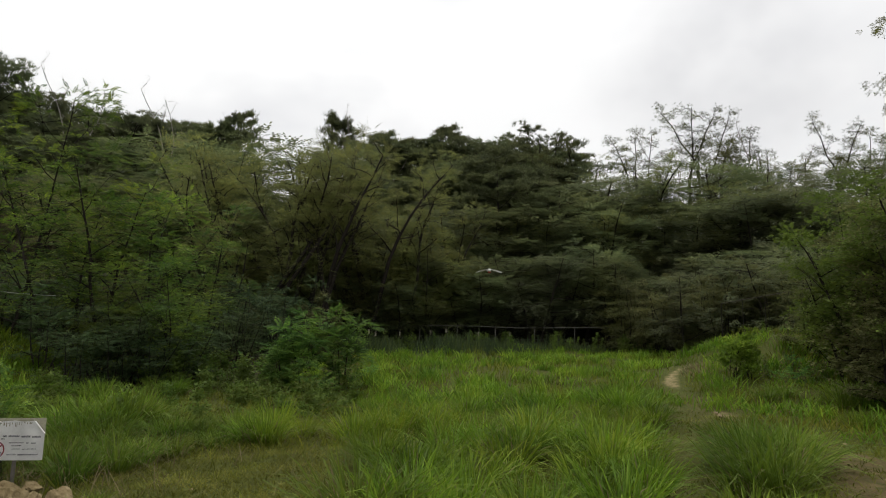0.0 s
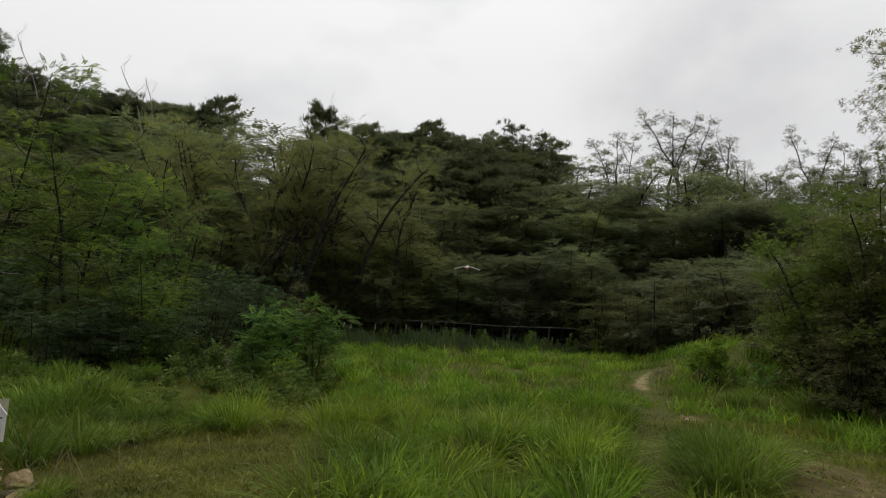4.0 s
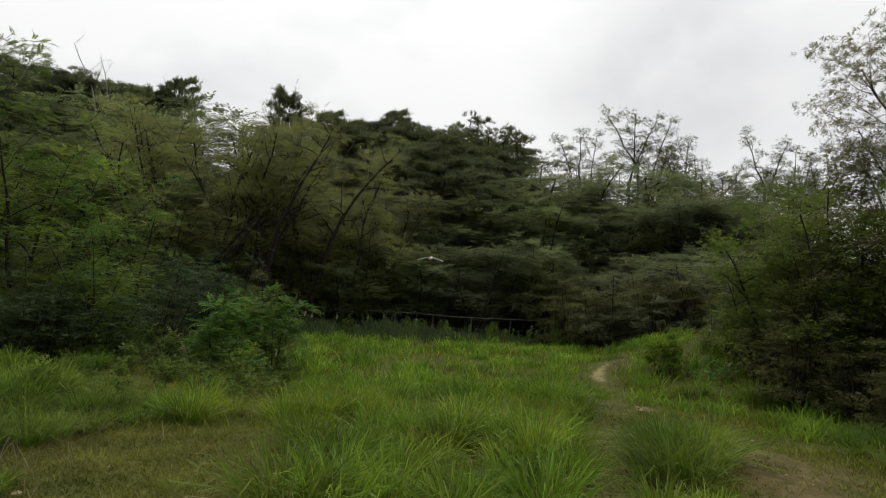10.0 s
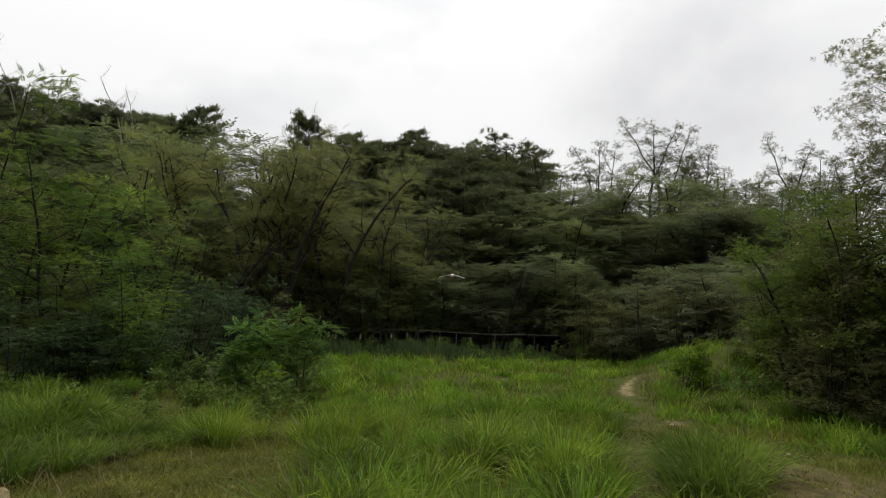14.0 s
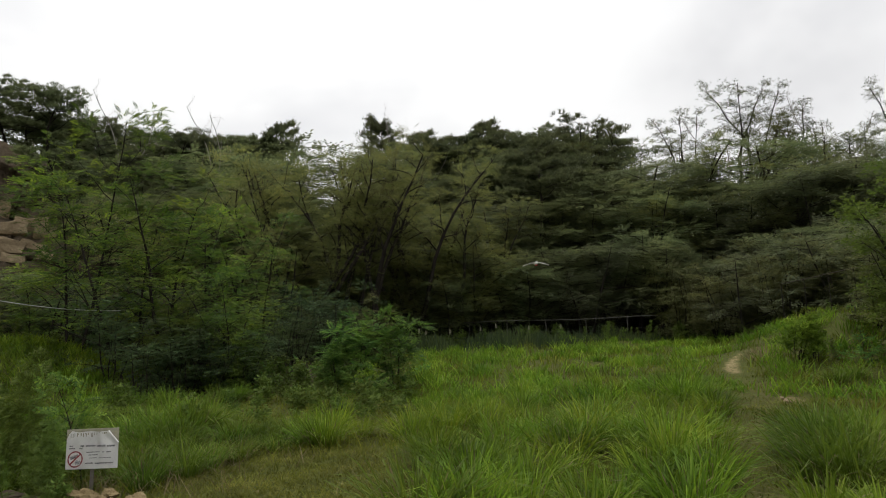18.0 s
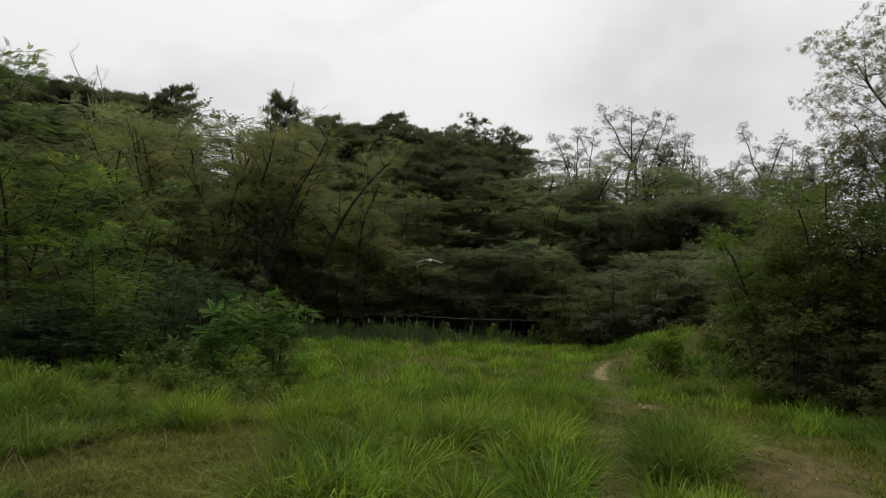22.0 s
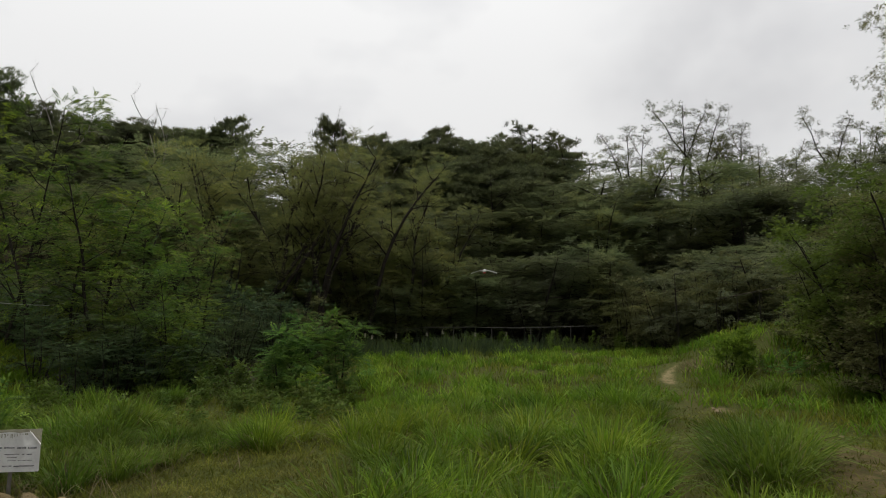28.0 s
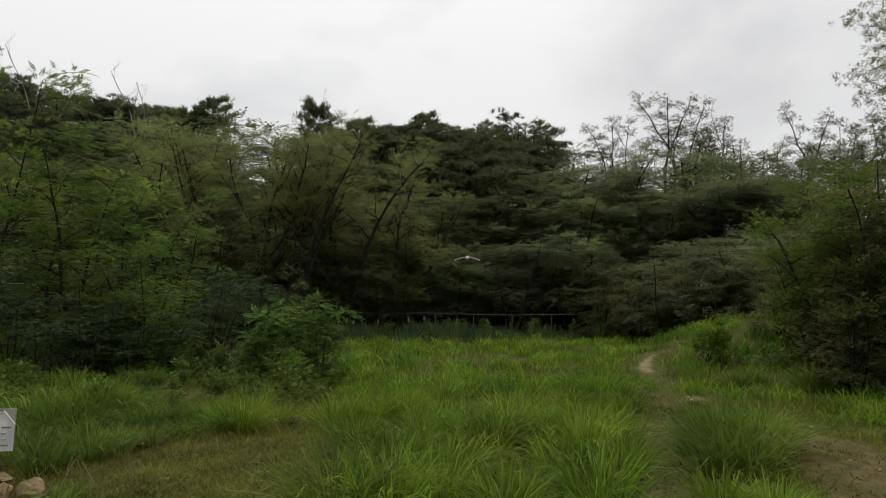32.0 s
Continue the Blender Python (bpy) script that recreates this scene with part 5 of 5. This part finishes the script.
def yellow_flower(az, d, z):
    base = new("yellow_flower")
    p = pol(az, d)
    base.matrix_world = Matrix.Translation(p)
    v, f = tubes([([Vector((0, 0, -0.02)), Vector((0.01, 0.0, z * 0.5)), Vector((0, 0, z))], 0.003, 0.002)], 5)
    part("stem", mesh_of("stem", v, f, WEED), None, base, "thin green stem")
    for k in range(8):
        bm = bmesh.new()
        vs = [bm.verts.new(c) for c in ((0.002, 0, 0), (0.009, -0.005, 0.002), (0.015, -0.004, 0.0), (0.017, 0, -0.001), (0.015, 0.004, 0.0), (0.009, 0.005, 0.002))]
        bm.faces.new(vs)
        bmesh.ops.solidify(bm, geom=list(bm.faces), thickness=0.001)
        bmesh.ops.transform(bm, matrix=Matrix.Translation((0, 0, z)) @ Matrix.Rotation(radians(55), 4, "X") @ Matrix.Rotation(radians(45 * k), 4, "Z"), verts=bm.verts)
        part("petal", bm, YELLOW, base)
    bm = bmesh.new()
    bmesh.ops.create_icosphere(bm, subdivisions=2, radius=0.0055)
    bmesh.ops.translate(bm, vec=(0, 0, z + 0.002), verts=bm.verts)
    part("flower_centre", bm, plain("flower_centre", [(0.3, (0.5, 0.3, 0.015)), (0.7, (0.62, 0.42, 0.02))], 90.0), base, "deep yellow disc")
    tagged(base, "single yellow daisy-like flower on a thin stem", "flower")


yellow_flower(-17.3, 4.1, 0.23)


def flapping_toy():
    """A small white flapping-wing flyer, in the air over the meadow."""
    base = new("flapping_flyer")
    p = pol(-5.0, 12.0, 2.55)
    base.matrix_world = pose(p.x, p.y, p.z, 0, 0, 12)
    bm = bmesh.new()
    bmesh.ops.create_uvsphere(bm, u_segments=14, v_segments=10, radius=0.5)
    for v in bm.verts:
        v.co = Vector((v.co.x * 0.07, v.co.y * 0.30 * (1 if v.co.y < 0 else 0.8), v.co.z * 0.075))
    part("body", bm, WHITE_FOIL, base, "white foam body", True)
    bm = bmesh.new()
    bmesh.ops.create_uvsphere(bm, u_segments=12, v_segments=8, radius=0.5)
    for v in bm.verts:
        v.co = Vector((v.co.x * 0.055, v.co.y * 0.12 - 0.03, v.co.z * 0.05 - 0.03))
    part("battery_pod", bm, RED_FOAM, base, "small red pod", True)
    v, f = tubes([([Vector((0, 0.1, 0.0)), Vector((0, 0.26, 0.01))], 0.006, 0.004)], 6)
    part("tail_boom", mesh_of("tail_boom", v, f, BLACK), None, base, "thin black tail boom")
    for s in (-1, 1):
        bm = bmesh.new()
        rows = []
        for u in range(6):
            t = u / 5
            lead = -0.03 - 0.02 * math.sin(t * 3)
            chord = 0.05 + 0.09 * math.sin(min(1, t + 0.25) * math.pi * 0.62)
            z = 0.03 - 0.035 * t - 0.03 * t * t
            rows.append([bm.verts.new((s * (0.03 + 0.23 * t), lead + chord * c, z - 0.012 * c)) for c in (0, 0.5, 1)])
        for a, b in zip(rows, rows[1:]):
            for i in range(2):
                bm.faces.new((a[i], a[i + 1], b[i + 1], b[i]))
        bmesh.ops.solidify(bm, geom=list(bm.faces), thickness=0.003)
        wing = part("wing", bm, WHITE_FOIL, base, "white film wing")
        v, f = tubes([([Vector((s * 0.02, -0.03, 0.033)), Vector((s * 0.26, -0.035, -0.03))], 0.003, 0.002)], 5)
        part("spar", mesh_of("spar", v, f, BLACK), None, wing, "black spar")
    bm = bmesh.new()
    vs = [bm.verts.new(c) for c in ((0, 0.2, 0.01), (-0.06, 0.3, 0.03), (-0.02, 0.28, 0.015), (0.02, 0.28, 0.015), (0.06, 0.3, 0.03))]
    bm.faces.new(vs)
    bmesh.ops.solidify(bm, geom=list(bm.faces), thickness=0.003)
    part("tail", bm, WHITE_FOIL, base, "white forked tail")
    tagged(base, "small white flapping-wing model flyer hovering over the meadow", "model flyer")


flapping_toy()


# ---- fence, pipes and cable ----
def pipe_fence():
    base = new("pipe_fence")
    base.matrix_world = Matrix.Identity(4)
    y0 = 29.0
    for k in range(12):
        x = -11.6 + 1.87 * k
        g = ground_z(x, y0)
        v, f = tubes([([Vector((x, y0, g - 0.2)), Vector((x + 0.02, y0, 1.1))], 0.022, 0.02)], 8)
        part("fence_post", mesh_of("fence_post", v, f, GALVANISED, True), None, base)
    pts = [Vector((-13 + 1.0 * i, y0 - 0.04, 1.09 + 0.03 * math.sin(i * 0.9))) for i in range(25)]
    v, f = tubes([(pts, 0.02, 0.02)], 6)
    part("top_rail", mesh_of("top_rail", v, f, GALVANISED, True), None, base, "pale pipe rail")
    for z in (0.55,):
        v, f = tubes([([p - Vector((0, 0, 1.09 - z)) for p in pts], 0.005, 0.005)], 5)
        part("wire", mesh_of("wire", v, f, GALVANISED), None, base)
    tagged(base, "low fence of thin galvanised posts with a pipe rail", "fence")
    side = new("hillside_rail")
    side.matrix_world = Matrix.Identity(4)
    a, b = pol(15.6, 21.5), pol(22.5, 20.5)
    top = [Vector((a.x + (b.x - a.x) * t, a.y + (b.y - a.y) * t, 2.1 + 0.45 * t)) for t in (0, 0.25, 0.5, 0.75, 1)]
    v, f = tubes([(top, 0.011, 0.011)], 6)
    part("top_rail", mesh_of("top_rail", v, f, DEADWOOD, True), None, side, "thin slanting pipe rail")
    for t in top:
        v, f = tubes([([Vector((t.x, t.y, ground_z(t.x, t.y) - 0.2)), t], 0.014, 0.012)], 6)
        part("fence_post", mesh_of("fence_post", v, f, BARK, True), None, side)
    tagged(side, "slanting pipe rail on thin posts above the mound", "railing")
    pole = new("utility_pole")
    q = pol(-64, 14.5)
    pole.matrix_world = Matrix.Translation(q)
    v, f = tubes([([Vector((0, 0, -0.3)), Vector((0, 0, 3.55))], 0.06, 0.05)], 8)
    part("shaft", mesh_of("shaft", v, f, DEADWOOD, True), None, pole)
    tagged(pole, "short grey wooden pole that carries a cable", "pole")
    ends = Vector((q.x, q.y, q.z + 3.4)), pol(-42.5, 18.5, 2.05)
    pts = [ends[0].lerp(ends[1], t / 14) - Vector((0, 0, 0.35 * 4 * (t / 14) * (1 - t / 14))) for t in range(15)]
    v, f = tubes([(pts, 0.011, 0.011)], 6)
    tagged(new("overhead_cable", mesh_of("overhead_cable", v, f, CABLE, True)), "pale grey cable sagging from a pole into the trees", "cable")


pipe_fence()


# ---- quarry face ----
def cliff_depth(az, z):
    """Distance of the quarry face: tilted beds, ledges and hollows."""
    p = Vector((az * 0.7, z, 2.0))
    bed = z + 0.32 * az + 0.5 * noise.noise(p * 0.35)
    step = 0.55 * math.floor(bed / 1.7 % 3) * 0.6
    crack = -0.5 * max(0.0, 0.12 - abs(noise.noise(p * 0.55 + Vector((3, 1, 0))))) / 0.12
    return 38.2 + 0.32 * max(0.0, z - 4) + 0.9 * noise.noise(p * 0.3) + 0.5 * noise.noise(p * 0.9) + 0.18 * noise.noise(p * 2.5) + step - crack


def quarry_face():
    base = new("rock_face")
    base.matrix_world = Matrix.Identity(4)
    n, m, back = 120, 64, 8
    v = np.zeros((m + back, n, 3))
    for i in range(n):
        az = -66 + 22 * i / (n - 1)
        top = 13.7 - 0.3 * (az + 54) - 0.5 * max(0.0, az + 48.5) ** 1.3 + 0.35 * noise.noise(Vector((az * 0.6, 0, 5)))
        for j in range(m + back):
            t = min(1.0, j / (m - 1))
            z = 2.2 + (top - 2.2) * t
            d = cliff_depth(az, z) + 1.4 * t ** 3
            if j >= m:
                d += (j - m + 1) * 0.8
                z += 0.09 * (j - m + 1) + 0.1 * noise.noise(Vector((az, j * 0.7, 1)))
            v[j, i] = pol(az, d, z)[:]
    i, j = np.meshgrid(np.arange(n - 1), np.arange(m + back - 1))
    i, j = i.ravel(), j.ravel()
    f = np.stack([j * n + i, j * n + i + 1, (j + 1) * n + i + 1, (j + 1) * n + i], 1)
    part("cliff", mesh_of("cliff", v.reshape(-1, 3), f, ROCK_FACE), None, base, "brown weathered quarry face with tilted beds")
    r = random.Random(6)
    # bearing, elevation, width, height of the loosened blocks
    rows = ((-54.6, 9.9, 2.2, 1.2), (-55.6, 8.7, 1.7, 1.0), (-53.7, 8.7, 1.6, 1.0), (-52.2, 8.4, 1.1, 0.8), (-50.9, 9.6, 0.8, 1.5), (-50.2, 8.4, 1.2, 0.9), (-48.9, 8.8, 1.4, 0.8), (-47.8, 8.2, 1.0, 0.8), (-56.9, 9.4, 1.6, 1.2),
            (-54.4, 7.3, 1.2, 0.7), (-52.9, 7.2, 1.4, 0.8), (-51.6, 7.2, 0.6, 0.8), (-50.3, 7.0, 1.4, 0.9), (-48.7, 7.1, 1.1, 0.7), (-49.8, 6.1, 1.0, 0.5), (-52.4, 5.9, 1.4, 0.6), (-47.6, 6.2, 0.8, 0.6), (-56.4, 7.5, 1.3, 0.9), (-58.5, 8.6, 1.8, 1.2), (-58.3, 7.0, 1.4, 0.9))
    for k, (az, el, w, h) in enumerate(rows):
        el -= 0.55
        d = 38.5
        for _ in range(3):
            d = cliff_depth(az, EYE[2] + d * math.tan(radians(el))) + 0.42 + r.uniform(-0.1, 0.12)
        p = pol(az, d, EYE[2] + d * math.tan(radians(el)))
        bm = box(w * 1.08, 1.5, h * 0.84, (0, 0, 0), 0.06)
        bmesh.ops.subdivide_edges(bm, edges=[e for e in bm.edges if e.calc_length() > 0.5], cuts=2, use_grid_fill=True)
        for vert in bm.verts:
            q = vert.co * 1.1 + Vector((k * 3.0, k, 0))
            vert.co += Vector((noise.noise(q), noise.noise(q + Vector((9, 0, 0))), noise.noise(q + Vector((0, 9, 0))))) * 0.3
        bmesh.ops.transform(bm, matrix=Matrix.Translation(p) @ pose(0, 0, 0, r.uniform(-4, 6), r.uniform(1, 8), -az + r.uniform(-10, 10)), verts=bm.verts)
        part("stone_block", bm, ROCK_BLOCK, base)
    tagged(base, "brown quarry cliff with pale squared blocks at its foot", "cliff")


quarry_face()


# ---- weeds ----
weed_a = grow("weed_plant", 31, 1.0, 0.012, 34, SPRAY_LONG, WEED, 0.1, 260, low=0.1, reach=0.1, rise=0.9, label="tall narrow leafy green weed", category="weed", crown_name="leaves", spread=0.09, twigs=1, bark=WEED)
weed_b = grow("weed_plant", 32, 0.8, 0.01, 24, BROAD, WEED, 0.1, 170, low=0.06, reach=0.3, rise=0.8, stems=3, label="low bushy green weed", category="weed", crown_name="leaves", spread=0.2, twigs=1, bark=WEED)
sapling = grow("locust_sapling", 33, 1.3, 0.014, 14, PINNATE, LEAF_LIME, 0.2, 75, low=0.3, reach=0.28, rise=0.9, label="young locust sapling with bright feathery leaves", category="sapling", crown_name="leaves", spread=0.12, twigs=1)
fern = grow("weed_plant", 34, 0.9, 0.01, 20, PINNATE, LEAF_BUSH, 0.2, 110, low=0.1, reach=0.4, rise=0.8, stems=3, label="bright green feathery weed at the wood's edge", category="weed", crown_name="leaves", spread=0.2, twigs=1)

plant(sapling, -44.8, 7.6, top=-3.0, turn=20, wide=0.75)
plant(sapling, -46.6, 8.6, top=-5.4, turn=120)
rng = random.Random(77)
for az, d, top in ((-48.4, 7.6, -1.6), (-49.3, 8.0, -2.6), (-47.8, 8.2, -3.6), (-50.6, 7.9, -3.0), (-47.2, 7.0, -7.0), (-48.6, 6.6, -8.5), (-46.8, 6.2, -11.5), (-49.8, 6.9, -8.0), (-52.0, 8.0, -4.0), (-53.5, 8.4, -3.0), (-51.3, 6.4, -8.0), (-47.8, 5.8, -12.0), (-45.2, 7.4, -8.0), (-43.4, 7.5, -8.2), (-46.0, 7.3, -7.0)):
    plant(rng.choice((weed_a, weed_a, weed_a, weed_b)), az, d, top=top, turn=rng.uniform(0, 360), wide=1.0)
for _ in range(46):
    az, d = rng.uniform(-55, -22), rng.uniform(9.5, 14.5)
    plant(rng.choice((weed_a, weed_b, weed_b)), az, d, height=rng.uniform(0.3, 0.75), turn=rng.uniform(0, 360), wide=1.2)
for _ in range(56):
    az = rng.uniform(-19, 10)
    plant(rng.choice((weed_a, weed_a, weed_a, weed_b)), az, rng.uniform(23.5 + 2.2 * min(1, (az + 19) / 18), 28.8), height=rng.uniform(0.45, 0.95), turn=rng.uniform(0, 360), wide=1.0)
for _ in range(30):
    az = rng.uniform(-58, -46)
    plant(rng.choice((weed_a, weed_b)), az, rng.uniform(16, 20.5), height=rng.uniform(0.4, 0.9), turn=rng.uniform(0, 360), wide=1.1)
for _ in range(34):
    az, d = rng.uniform(-32, -18), rng.uniform(9.6, 13.8)
    plant(rng.choice((weed_a, weed_b, weed_b)), az, d, height=rng.uniform(0.22, 0.5), turn=rng.uniform(0, 360), wide=1.4)
for _ in range(16):
    az = rng.uniform(18.5, 26)
    plant(rng.choice((weed_a, weed_b, fern)), az, rng.uniform(14.5, 20), height=rng.uniform(0.3, 0.6), turn=rng.uniform(0, 360), wide=1.3)
for az, d, top in ((-21.6, 13.0, -4.3), (-20.2, 12.8, -4.8), (-23.0, 13.2, -4.8), (-18.2, 14.0, -4.6), (-16.5, 15.5, -4.2), (-24.5, 13.5, -4.4)):
    plant(fern, az, d, top=top, turn=rng.uniform(0, 360), wide=1.4)
for _ in range(26):
    az = rng.uniform(-33, -24.5)
    plant(rng.choice((weed_a, weed_b, weed_b, fern)), az, rng.uniform(13.4, 17.5), height=rng.uniform(0.35, 0.8), turn=rng.uniform(0, 360), wide=1.5)
retire(weed_a, weed_b, sapling, fern)

PLUME = plain("pale_seed_plume", [(0.3, (0.2, 0.18, 0.13)), (0.7, (0.36, 0.33, 0.26))], 20.0, 0.9, 0.2, 0.005)


def seed_plume(az, d, h, seed):
    """A reed-like stem with a loose pale seed head."""
    r, nr = random.Random(seed), np.random.default_rng(seed)
    base = new("seed_plume")
    base.matrix_world = Matrix.Translation(pol(az, d))
    stem = wander(r, (0, 0, -0.05), (r.gauss(0, 0.08), r.gauss(0, 0.08), 1), h, 5, 0.04, 0)
    v, f = tubes([(stem, 0.008, 0.004)], 4)
    part("stem", mesh_of("stem", v, f, WEED), None, base)
    n = 60
    t = nr.random(n)
    spots = np.array(stem[-1][:]) + np.stack([nr.normal(0, 0.018, n) * (1 - t), nr.normal(0, 0.018, n) * (1 - t), 0.16 * t - 0.06], 1)
    lv, lf = scatter(SPRAY_FINE, spots, nr.normal(0, 0.4, (n, 3)) + (0, 0, 1.0), nr.uniform(0.05, 0.09, n), nr, 0.4)
    part("seed_head", mesh_of("seed_head", lv, lf, PLUME), None, base, "loose pale seed head")
    tagged(base, "tall stem with a pale seed head at the wood's edge", "weed", "seed plumes by the fence")


for k, (az, d, h) in enumerate(((-16.3, 23.5, 0.95), (-15.7, 23.6, 0.9), (-13.6, 25.0, 0.85), (-11.0, 26.0, 0.9), (-9.4, 25.5, 0.95), (-18.5, 21.0, 0.8), (-6.0, 26.5, 0.8), (-3.0, 27.0, 0.75))):
    seed_plume(az, d, h, 300 + k)
